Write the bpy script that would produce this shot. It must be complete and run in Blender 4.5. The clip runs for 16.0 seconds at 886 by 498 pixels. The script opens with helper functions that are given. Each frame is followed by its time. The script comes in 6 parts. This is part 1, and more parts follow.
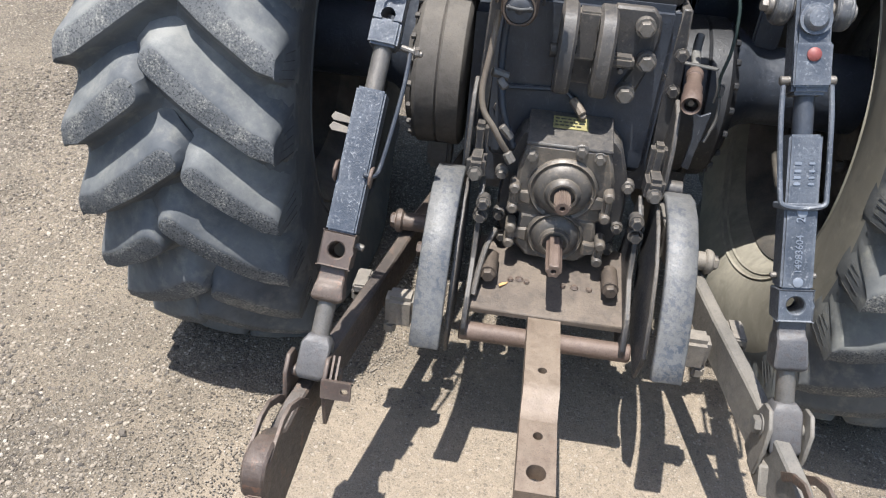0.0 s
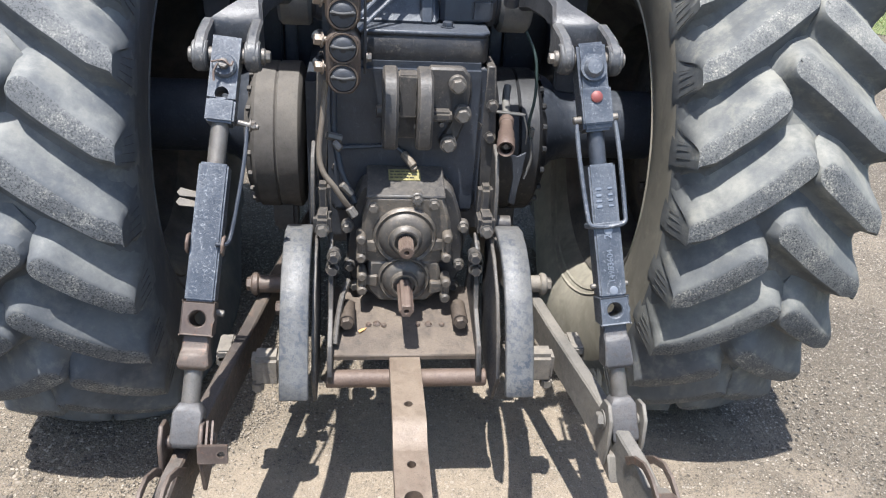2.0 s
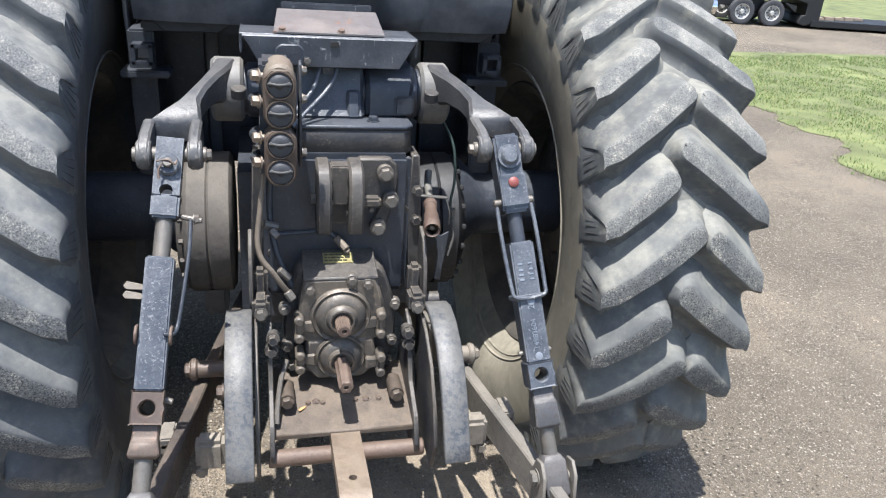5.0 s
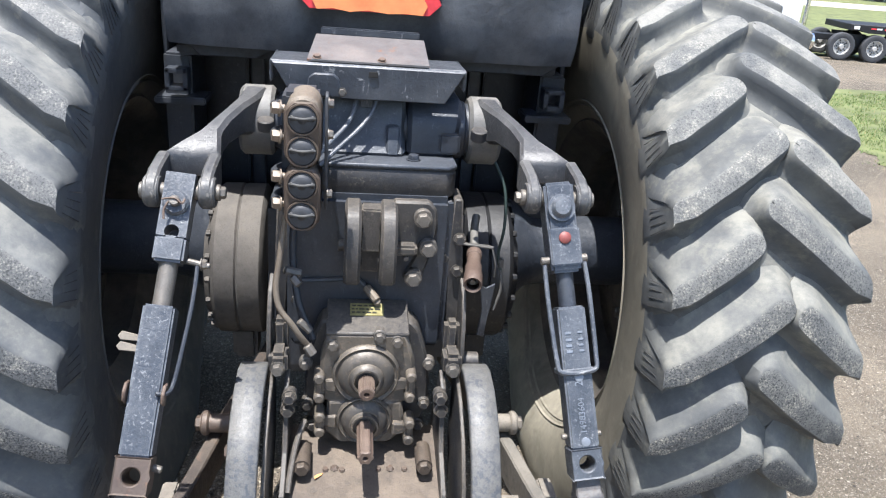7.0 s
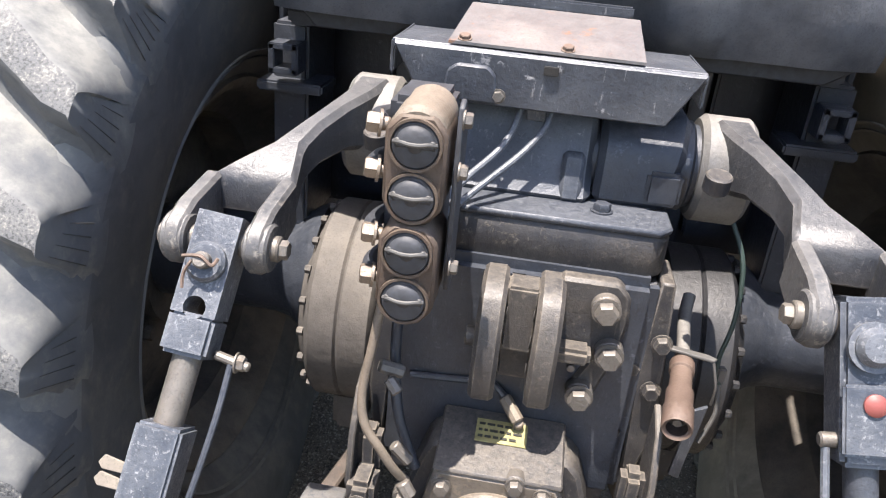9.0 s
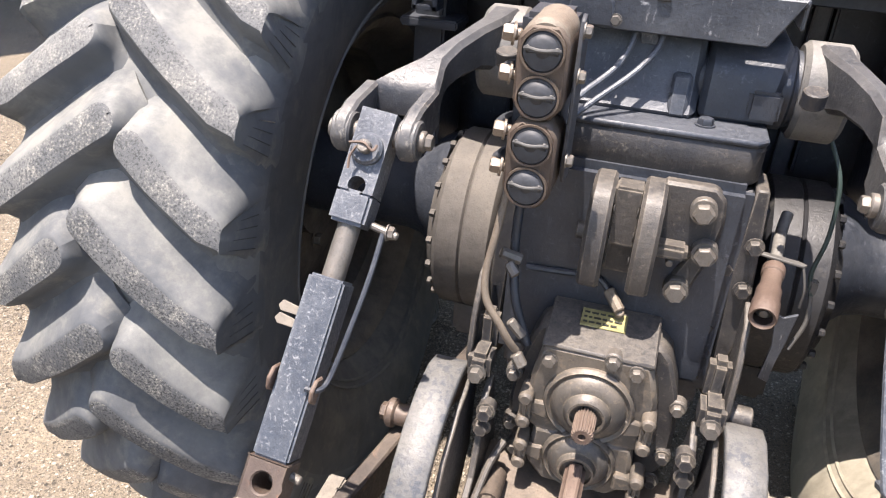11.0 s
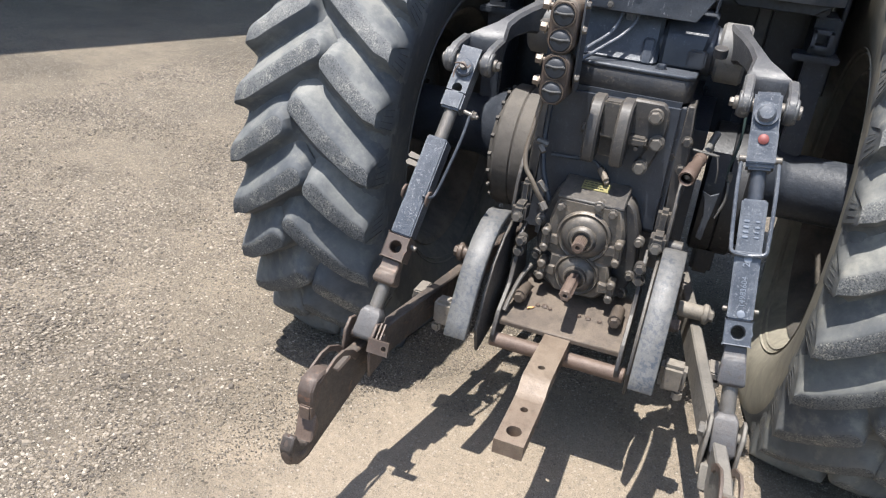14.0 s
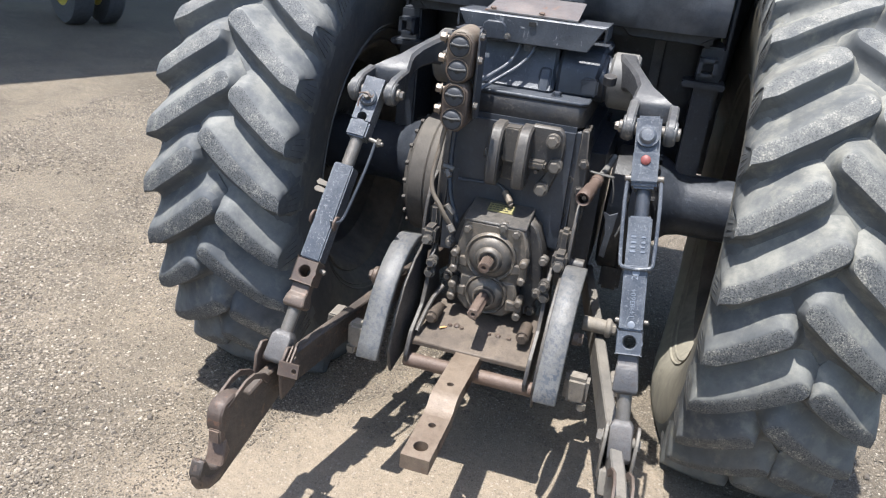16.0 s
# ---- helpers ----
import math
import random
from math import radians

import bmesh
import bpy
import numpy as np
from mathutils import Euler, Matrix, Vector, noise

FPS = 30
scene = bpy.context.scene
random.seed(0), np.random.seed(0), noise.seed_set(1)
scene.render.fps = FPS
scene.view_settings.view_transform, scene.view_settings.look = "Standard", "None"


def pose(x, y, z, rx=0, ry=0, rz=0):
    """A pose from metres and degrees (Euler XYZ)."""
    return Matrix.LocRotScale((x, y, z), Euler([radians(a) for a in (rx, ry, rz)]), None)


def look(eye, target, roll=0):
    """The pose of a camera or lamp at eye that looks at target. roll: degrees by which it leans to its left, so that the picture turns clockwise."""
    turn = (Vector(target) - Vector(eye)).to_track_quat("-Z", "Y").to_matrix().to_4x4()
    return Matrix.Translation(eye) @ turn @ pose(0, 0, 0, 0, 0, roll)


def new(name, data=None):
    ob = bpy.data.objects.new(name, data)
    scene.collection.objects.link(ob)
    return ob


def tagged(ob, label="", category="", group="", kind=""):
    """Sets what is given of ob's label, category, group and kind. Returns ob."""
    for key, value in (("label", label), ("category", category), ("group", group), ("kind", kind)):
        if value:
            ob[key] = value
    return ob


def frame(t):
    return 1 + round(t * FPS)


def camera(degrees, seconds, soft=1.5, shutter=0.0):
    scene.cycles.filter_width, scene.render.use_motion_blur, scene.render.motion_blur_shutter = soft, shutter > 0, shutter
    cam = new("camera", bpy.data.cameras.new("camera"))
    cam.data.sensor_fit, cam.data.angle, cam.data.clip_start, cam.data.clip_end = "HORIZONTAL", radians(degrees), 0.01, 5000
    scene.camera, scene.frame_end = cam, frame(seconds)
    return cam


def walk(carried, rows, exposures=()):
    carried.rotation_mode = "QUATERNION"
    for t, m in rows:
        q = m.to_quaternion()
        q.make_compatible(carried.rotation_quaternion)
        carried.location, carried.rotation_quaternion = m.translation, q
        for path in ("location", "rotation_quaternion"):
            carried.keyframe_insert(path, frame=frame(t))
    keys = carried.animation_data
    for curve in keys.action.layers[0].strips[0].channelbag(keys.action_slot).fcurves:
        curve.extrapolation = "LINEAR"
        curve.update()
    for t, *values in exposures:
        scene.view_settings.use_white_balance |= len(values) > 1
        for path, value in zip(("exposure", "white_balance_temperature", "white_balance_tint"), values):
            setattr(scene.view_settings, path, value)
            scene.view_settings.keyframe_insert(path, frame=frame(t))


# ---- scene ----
cam = camera(61.0, 16.0, soft=1.2)
PATH = [
    (0, (-0.117, -1.378, 1.473), (-0.268, 0.266, 0.344), 4.8),
    (0.5, (-0.113, -1.381, 1.489), (-0.232, 0.284, 0.386), 4.7),
    (1, (-0.096, -1.394, 1.508), (-0.136, 0.3, 0.445), 4.5),
    (1.5, (-0.056, -1.437, 1.527), (0.023, 0.282, 0.508), 4.2),
    (2, (-0.102, -1.488, 1.53), (0.112, 0.238, 0.544), 3.8),
    (2.5, (-0.188, -1.541, 1.547), (0.143, 0.173, 0.57), 3.8),
    (3, (-0.189, -1.564, 1.578), (0.228, 0.155, 0.644), 4.2),
    (3.5, (-0.184, -1.58, 1.593), (0.282, 0.15, 0.704), 4.7),
    (6, (-0.167, -1.575, 1.601), (0.247, 0.219, 0.821), 4.7),
    (6.5, (-0.108, -1.49, 1.593), (0.239, 0.321, 0.82), 4.7),
    (7, (-0.058, -1.376, 1.584), (0.203, 0.456, 0.824), 4.8),
    (7.5, (-0.108, -1.156, 1.554), (0.043, 0.687, 0.792), 5.1),
    (8, (-0.118, -0.921, 1.544), (-0.093, 0.916, 0.752), 5.4),
    (8.2, (-0.096, -0.841, 1.532), (-0.113, 0.989, 0.725), 5.7),
    (10.3, (0.019, -0.713, 1.483), (-0.424, 1.02, 0.588), 3.3),
    (10.5, (0.024, -0.751, 1.481), (-0.437, 0.97, 0.57), 3.2),
    (11, (0.012, -0.953, 1.477), (-0.455, 0.752, 0.541), 4.0),
    (11.5, (0.071, -1.171, 1.501), (-0.469, 0.5, 0.545), 4.0),
    (12, (0.216, -1.336, 1.516), (-0.398, 0.309, 0.557), 4.3),
    (12.5, (0.328, -1.476, 1.516), (-0.336, 0.155, 0.569), 4.8),
    (13, (0.324, -1.595, 1.52), (-0.35, 0.039, 0.584), 5.1),
    (13.5, (0.268, -1.736, 1.521), (-0.368, -0.079, 0.6), 5.5),
    (14, (0.254, -1.844, 1.535), (-0.328, -0.151, 0.643), 5.8),
    (14.5, (0.254, -1.876, 1.545), (-0.278, -0.151, 0.683), 6.1),
    (15, (0.293, -1.874, 1.554), (-0.207, -0.127, 0.718), 6.1),
    (15.5, (0.343, -1.867, 1.552), (-0.141, -0.107, 0.734), 6.0),
    (16, (0.383, -1.872, 1.554), (-0.094, -0.105, 0.747), 5.9),
]
EXPOSURES = [(0.0, 1.05, 6350, 10), (2.0, 1.15, 6250, 10), (3.5, 1.15, 6300, 10), (6.5, 1.22, 6300, 10), (7.5, 1.39, 6300, 11), (8.0, 1.6, 6500, 12), (10.5, 1.75, 7100, 17), (11.5, 1.37, 7000, 17), (12.5, 1.13, 6650, 13), (13.5, 1.07, 6500, 11), (14.5, 1.05, 6450, 10), (16.0, 1.13, 6350, 10)]
walk(cam, [(t, look(eye, target, roll)) for t, eye, target, roll in PATH], EXPOSURES)

# ---- world, sun, exposure ----
SUN_DIR = Vector((-0.15, -0.20, 1.0)).normalized()
world = bpy.data.worlds.new("sky_world")
scene.world = world
world.use_nodes = True
wn, wl = world.node_tree.nodes, world.node_tree.links
sky = wn.new("ShaderNodeTexSky")
sky.sky_type = "NISHITA"
sky.sun_disc = False
sky.sun_elevation = math.asin(SUN_DIR.z)
sky.sun_rotation = math.atan2(SUN_DIR.x, SUN_DIR.y)
sky.air_density, sky.dust_density = 1.0, 1.2
wl.new(sky.outputs[0], wn["Background"].inputs[0])
wn["Background"].inputs[1].default_value = 0.15

sun_data = bpy.data.lights.new("sun", "SUN")
sun_data.energy, sun_data.angle, sun_data.color = 5.3, radians(0.53), (1.0, 0.972, 0.93)
sun = new("sun", sun_data)
sun.rotation_euler = SUN_DIR.to_track_quat("Z", "Y").to_euler()
sun.location = SUN_DIR * 30


# ---- materials ----
def node_mat(name):
    m = bpy.data.materials.new(name)
    m.use_nodes = True
    nt = m.node_tree
    return m, nt, nt.nodes["Principled BSDF"]


def coords(nt, scale=1.0, stretch=(1, 1, 1), spin=True):
    """Object-space coordinates, shifted by the object's random number."""
    tc = nt.nodes.new("ShaderNodeTexCoord")
    mp = nt.nodes.new("ShaderNodeMapping")
    mp.inputs["Scale"].default_value = [scale * s for s in stretch]
    nt.links.new(tc.outputs["Object"], mp.inputs[0])
    if spin:
        info = nt.nodes.new("ShaderNodeObjectInfo")
        mul = nt.nodes.new("ShaderNodeMath")
        mul.operation = "MULTIPLY"
        mul.inputs[1].default_value = 37.0
        nt.links.new(info.outputs["Random"], mul.inputs[0])
        nt.links.new(mul.outputs[0], mp.inputs["Location"])
    return mp.outputs[0]


def noise_tex(nt, vec, scale, detail=5.0, rough=0.6, dist=0.0):
    n = nt.nodes.new("ShaderNodeTexNoise")
    n.inputs["Scale"].default_value, n.inputs["Detail"].default_value = scale, detail
    n.inputs["Roughness"].default_value, n.inputs["Distortion"].default_value = rough, dist
    nt.links.new(vec, n.inputs["Vector"])
    return n.outputs["Fac"]


def ramp(nt, fac, lo, hi, a=(0, 0, 0), b=(1, 1, 1)):
    r = nt.nodes.new("ShaderNodeValToRGB")
    r.color_ramp.elements[0].position, r.color_ramp.elements[1].position = lo, hi
    r.color_ramp.elements[0].color, r.color_ramp.elements[1].color = (*a, 1), (*b, 1)
    nt.links.new(fac, r.inputs[0])
    return r.outputs[0]


def mix(nt, fac, a, b):
    x = nt.nodes.new("ShaderNodeMix")
    x.data_type = "RGBA"
    for value, sock in ((fac, x.inputs[0]), (a, x.inputs[6]), (b, x.inputs[7])):
        if isinstance(value, (tuple, list)):
            sock.default_value = (*value, 1)
        elif isinstance(value, (int, float)):
            sock.default_value = value
        else:
            nt.links.new(value, sock)
    return x.outputs[2]


def mult(nt, a, b):
    m = nt.nodes.new("ShaderNodeMath")
    m.operation = "MULTIPLY"
    for value, sock in ((a, m.inputs[0]), (b, m.inputs[1])):
        if isinstance(value, (int, float)):
            sock.default_value = value
        else:
            nt.links.new(value, sock)
    return m.outputs[0]


def upward(nt, lo=0.2, hi=0.9):
    """How far the surface faces up, for settled dust and the tyres' painted lit tops."""
    g = nt.nodes.new("ShaderNodeNewGeometry")
    sx = nt.nodes.new("ShaderNodeSeparateXYZ")
    nt.links.new(g.outputs["Normal"], sx.inputs[0])
    return ramp(nt, sx.outputs[2], lo, hi)


def bump(nt, bsdf, height, strength=0.3, dist=0.004):
    b = nt.nodes.new("ShaderNodeBump")
    b.inputs["Strength"].default_value, b.inputs["Distance"].default_value = strength, dist
    nt.links.new(height, b.inputs["Height"])
    nt.links.new(b.outputs[0], bsdf.inputs["Normal"])


def worn(name, base, dust, under, rough=0.5, metal=0.0, dust_amount=0.5, chip=0.62, grain=90.0, settle=0.6, chip_scale=58.0, chip_mix=0.7, edge=0.0):
    """Painted or bare metal: base coat, chips down to what lies under, dust in patches and settled on top."""
    m, nt, bsdf = node_mat(name)
    v = coords(nt)
    big, fine = noise_tex(nt, v, 7.0, 6), noise_tex(nt, v, grain, 6, 0.7)
    chips = ramp(nt, noise_tex(nt, v, chip_scale, 9, 0.75, 0.3), chip, chip + 0.04)
    smear = mix(nt, mult(nt, ramp(nt, noise_tex(nt, v, 24.0, 8, 0.75), 0.40, 0.66), 0.5), base, [0.45 * b for b in base])
    col = mix(nt, mult(nt, mult(nt, chips, ramp(nt, noise_tex(nt, v, 11.0, 4), 0.38, 0.60, (0.35,) * 3, (1, 1, 1))), chip_mix), smear, under)
    patch = mult(nt, ramp(nt, big, 0.42, 0.72), dust_amount)
    col = mix(nt, patch, col, dust)
    col = mix(nt, mult(nt, mult(nt, upward(nt), ramp(nt, fine, 0.3, 0.7)), settle), col, dust)
    streak = noise_tex(nt, coords(nt, 1.0, (1.0, 1.0, 0.16)), 130.0, 6, 0.8, 0.2)
    col = mix(nt, mult(nt, ramp(nt, streak, 0.60, 0.66), 0.40), col, under)
    col = mix(nt, mult(nt, ramp(nt, noise_tex(nt, v, 320.0, 2, 0.6), 0.55, 0.68), 0.35), col, [0.35 * b for b in base])
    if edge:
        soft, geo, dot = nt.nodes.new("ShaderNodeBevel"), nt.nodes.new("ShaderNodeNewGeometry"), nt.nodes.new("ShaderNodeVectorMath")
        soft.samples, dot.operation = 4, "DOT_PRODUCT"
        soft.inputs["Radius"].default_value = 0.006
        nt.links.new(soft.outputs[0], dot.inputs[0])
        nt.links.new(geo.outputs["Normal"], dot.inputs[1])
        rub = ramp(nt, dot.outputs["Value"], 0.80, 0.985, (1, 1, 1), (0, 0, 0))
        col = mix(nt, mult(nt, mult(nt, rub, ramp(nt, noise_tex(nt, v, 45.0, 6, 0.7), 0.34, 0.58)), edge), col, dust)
    nt.links.new(col, bsdf.inputs["Base Color"])
    nt.links.new(ramp(nt, fine, 0.2, 0.8, (rough - 0.12,) * 3, (rough + 0.2,) * 3), bsdf.inputs["Roughness"])
    bsdf.inputs["Metallic"].default_value = metal
    pitted = nt.nodes.new("ShaderNodeMath")
    pitted.operation = "ADD"
    nt.links.new(fine, pitted.inputs[0])
    nt.links.new(mult(nt, noise_tex(nt, v, 28.0, 6, 0.7), 1.6), pitted.inputs[1])
    bump(nt, bsdf, pitted.outputs[0], 0.35, 0.003)
    return m


black_paint = worn("black_paint", (0.019, 0.024, 0.034), (0.108, 0.112, 0.120), (0.075, 0.082, 0.10), 0.42, 0, 0.24, 0.59, 90, 0.30)
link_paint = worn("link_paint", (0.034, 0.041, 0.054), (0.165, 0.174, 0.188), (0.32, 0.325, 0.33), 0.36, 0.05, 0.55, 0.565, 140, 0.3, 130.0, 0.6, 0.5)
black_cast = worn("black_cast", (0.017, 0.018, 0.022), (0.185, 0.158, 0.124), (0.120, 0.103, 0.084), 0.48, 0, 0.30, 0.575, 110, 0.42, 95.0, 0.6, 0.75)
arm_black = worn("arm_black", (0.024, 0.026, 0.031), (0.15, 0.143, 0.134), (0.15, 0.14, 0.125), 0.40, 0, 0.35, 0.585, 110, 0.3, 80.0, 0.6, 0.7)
hub_grey = worn("hub_grey", (0.090, 0.088, 0.085), (0.24, 0.225, 0.20), (0.05, 0.05, 0.052), 0.55, 0, 0.5, 0.60, 80, 0.5)
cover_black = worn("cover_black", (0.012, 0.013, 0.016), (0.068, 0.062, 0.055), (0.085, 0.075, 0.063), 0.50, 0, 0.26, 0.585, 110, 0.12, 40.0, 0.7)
plate_steel = worn("plate_steel", (0.074, 0.057, 0.045), (0.205, 0.160, 0.116), (0.030, 0.025, 0.022), 0.55, 0.15, 0.5, 0.53, 110, 0.25, 34.0, 0.8)
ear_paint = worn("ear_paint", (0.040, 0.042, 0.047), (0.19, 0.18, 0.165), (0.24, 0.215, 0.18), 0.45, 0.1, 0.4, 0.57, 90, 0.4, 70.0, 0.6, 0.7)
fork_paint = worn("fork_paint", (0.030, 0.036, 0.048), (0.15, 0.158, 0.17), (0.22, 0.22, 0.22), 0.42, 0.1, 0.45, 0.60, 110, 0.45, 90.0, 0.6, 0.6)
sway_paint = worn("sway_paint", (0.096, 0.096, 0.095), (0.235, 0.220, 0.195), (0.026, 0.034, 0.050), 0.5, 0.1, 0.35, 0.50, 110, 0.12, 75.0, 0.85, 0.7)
rust = worn("rusty_steel", (0.066, 0.047, 0.039), (0.165, 0.130, 0.102), (0.135, 0.066, 0.042), 0.52, 0.2, 0.5, 0.56, 110, 0.35, 48.0, 0.8, 0.5)
bare_rust = worn("bare_rust", (0.098, 0.064, 0.050), (0.200, 0.155, 0.120), (0.050, 0.034, 0.028), 0.58, 0.15, 0.4, 0.58, 120, 0.3, 60.0, 0.6, 0.4)
foot_steel = worn("foot_steel", (0.060, 0.060, 0.064), (0.165, 0.146, 0.128), (0.040, 0.030, 0.028), 0.52, 0.1, 0.45, 0.54, 120, 0.25, 60.0, 0.7, 0.6)
drawbar_steel = worn("drawbar_steel", (0.135, 0.098, 0.072), (0.26, 0.21, 0.155), (0.115, 0.060, 0.036), 0.55, 0.2, 0.5, 0.60, 60, 0.4)
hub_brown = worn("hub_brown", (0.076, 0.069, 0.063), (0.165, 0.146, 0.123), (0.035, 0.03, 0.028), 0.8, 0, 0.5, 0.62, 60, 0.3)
link_dark = worn("link_dark", (0.040, 0.033, 0.030), (0.145, 0.115, 0.090), (0.130, 0.076, 0.050), 0.5, 0.15, 0.5, 0.56, 110, 0.3, 40.0, 0.75, 0.5)
link_tan = worn("link_tan", (0.105, 0.096, 0.084), (0.225, 0.198, 0.160), (0.050, 0.052, 0.058), 0.65, 0.0, 0.5, 0.55, 70, 0.3, 70.0, 0.65)
tan_steel = worn("tan_steel", (0.120, 0.106, 0.090), (0.29, 0.252, 0.20), (0.045, 0.045, 0.050), 0.7, 0, 0.5, 0.56, 60, 0.45)
bolt_steel = worn("bolt_steel", (0.125, 0.116, 0.106), (0.235, 0.200, 0.160), (0.10, 0.07, 0.05), 0.45, 0.4, 0.35, 0.6, 150, 0.4)
brass_bolt = worn("brass_bolt", (0.165, 0.132, 0.104), (0.27, 0.225, 0.178), (0.2, 0.12, 0.08), 0.4, 0.4, 0.35, 0.6, 150, 0.3)
valve_brown = worn("valve_brown", (0.064, 0.044, 0.033), (0.165, 0.130, 0.095), (0.19, 0.125, 0.082), 0.6, 0.1, 0.45, 0.62, 150, 0.55)
pipe_tan = worn("pipe_tan", (0.150, 0.122, 0.094), (0.255, 0.212, 0.160), (0.06, 0.05, 0.045), 0.6, 0.1, 0.4, 0.62, 150, 0.4)
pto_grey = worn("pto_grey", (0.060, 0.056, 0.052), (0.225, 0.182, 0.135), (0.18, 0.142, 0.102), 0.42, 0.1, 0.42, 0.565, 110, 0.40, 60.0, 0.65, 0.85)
tray_paint = worn("tray_paint", (0.038, 0.044, 0.056), (0.130, 0.138, 0.150), (0.45, 0.45, 0.46), 0.35, 0.15, 0.5, 0.62, 80, 0.30, 30.0, 0.6)
shelf_metal = worn("shelf_metal", (0.105, 0.103, 0.106), (0.21, 0.19, 0.175), (0.20, 0.090, 0.040), 0.5, 0.1, 0.5, 0.60, 30, 0.1, 22.0, 0.8)
tank_plastic = worn("tank_plastic", (0.060, 0.064, 0.073), (0.185, 0.19, 0.20), (0.07, 0.07, 0.075), 0.42, 0, 0.6, 0.7, 60, 0.3)
rim_paint = worn("rim_paint", (0.040, 0.037, 0.034), (0.20, 0.165, 0.125), (0.09, 0.075, 0.06), 0.6, 0, 0.6, 0.62, 50, 0.4)


def plain(name, col, rough=0.6, metal=0.0, var=0.25, scale=30.0):
    m, nt, bsdf = node_mat(name)
    v = coords(nt)
    n = noise_tex(nt, v, scale, 6)
    nt.links.new(mix(nt, ramp(nt, n, 0.3, 0.7), [c * (1 - var) for c in col], [min(1, c * (1 + var)) for c in col]), bsdf.inputs["Base Color"])
    bsdf.inputs["Roughness"].default_value, bsdf.inputs["Metallic"].default_value = rough, metal
    bump(nt, bsdf, noise_tex(nt, v, scale * 4, 4), 0.2, 0.002)
    return m


cap_black = plain("cap_black", (0.026, 0.028, 0.033), 0.62, 0, 0.4, 60)
decal_yellow = plain("decal_yellow", (0.24, 0.21, 0.09), 0.5, 0, 0.3, 60)
decal_ink = plain("decal_ink", (0.03, 0.03, 0.025), 0.6)
red_lens = plain("red_lens", (0.16, 0.040, 0.034), 0.55)
orange_cloth = plain("orange_cloth", (0.80, 0.25, 0.09), 0.7, 0, 0.2, 14)
red_edge = plain("red_edge", (0.62, 0.04, 0.05), 0.5)
wire_dark = plain("wire_dark", (0.02, 0.035, 0.03), 0.5)
wire_grey = plain("wire_grey", (0.090, 0.086, 0.080), 0.55, 0.2)
cap_steel = plain("cap_steel", (0.075, 0.073, 0.070), 0.55, 0.2)
bore_shade = plain("bore_shade", (0.012, 0.011, 0.010), 0.8)
emboss = plain("emboss_grey", (0.16, 0.175, 0.20), 0.45, 0.2)
leaf_brown = plain("leaf_brown", (0.45, 0.24, 0.10), 0.8)


def rubber_mat(name, base, dusty, worn_top, speckle=0.0, big_scale=3.2):
    """Rubber with dust in soft patches and, on worn faces, a speckle of pits and pale grain."""
    m, nt, bsdf = node_mat(name)
    v = coords(nt)
    big, mid, fine = noise_tex(nt, v, big_scale, 6, 0.6, 0.4), noise_tex(nt, v, 16.0, 7, 0.7), noise_tex(nt, v, 190.0, 4, 0.7)
    col = mix(nt, mult(nt, ramp(nt, big, 0.42, 0.74), 0.5), base, dusty)
    col = mix(nt, mult(nt, ramp(nt, mid, 0.52, 0.78), 0.45), col, worn_top)
    stain = ramp(nt, noise_tex(nt, v, 8.0, 7, 0.72, 0.6), 0.46, 0.64)
    col = mix(nt, mult(nt, stain, 0.55), col, [0.6 * b for b in base])
    if speckle:
        grit = noise_tex(nt, v, 250.0, 3, 0.6)
        light = mult(nt, ramp(nt, grit, 0.56, 0.65), ramp(nt, mid, 0.40, 0.66))
        col = mix(nt, mult(nt, ramp(nt, grit, 0.40, 0.47, (1, 1, 1), (0, 0, 0)), speckle), col, (0.024, 0.026, 0.029))
        col = mix(nt, mult(nt, light, speckle * 0.75), col, worn_top)
    # up-facing dust, made strong enough to paint sunlit tops against shaded flanks
    col = mix(nt, mult(nt, mult(nt, mult(nt, upward(nt, 0.15, 0.9), ramp(nt, mid, 0.30, 0.58)), ramp(nt, big, 0.36, 0.56, (0.25,) * 3, (1, 1, 1))), 0.9), col, dusty)
    nt.links.new(col, bsdf.inputs["Base Color"])
    bsdf.inputs["Roughness"].default_value = 0.72
    bsdf.inputs["Specular IOR Level"].default_value = 0.35
    bump(nt, bsdf, fine, 0.45 if speckle else 0.22, 0.003 if speckle else 0.0015)
    return m


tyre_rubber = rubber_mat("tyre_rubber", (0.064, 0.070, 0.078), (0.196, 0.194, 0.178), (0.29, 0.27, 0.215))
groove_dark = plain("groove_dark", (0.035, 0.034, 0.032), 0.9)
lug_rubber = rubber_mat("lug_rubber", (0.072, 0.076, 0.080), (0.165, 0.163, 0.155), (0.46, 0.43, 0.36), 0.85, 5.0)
# left sidewall: its colour is darkened for the shade it lies in
shaded_wall = rubber_mat("shaded_sidewall", (0.050, 0.054, 0.060), (0.130, 0.124, 0.110), (0.19, 0.17, 0.135))
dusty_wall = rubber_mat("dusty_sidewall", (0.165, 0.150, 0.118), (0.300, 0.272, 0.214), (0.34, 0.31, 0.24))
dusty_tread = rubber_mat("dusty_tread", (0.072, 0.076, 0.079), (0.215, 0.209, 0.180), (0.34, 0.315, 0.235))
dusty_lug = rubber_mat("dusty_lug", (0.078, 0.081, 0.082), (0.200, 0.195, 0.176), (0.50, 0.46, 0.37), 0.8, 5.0)


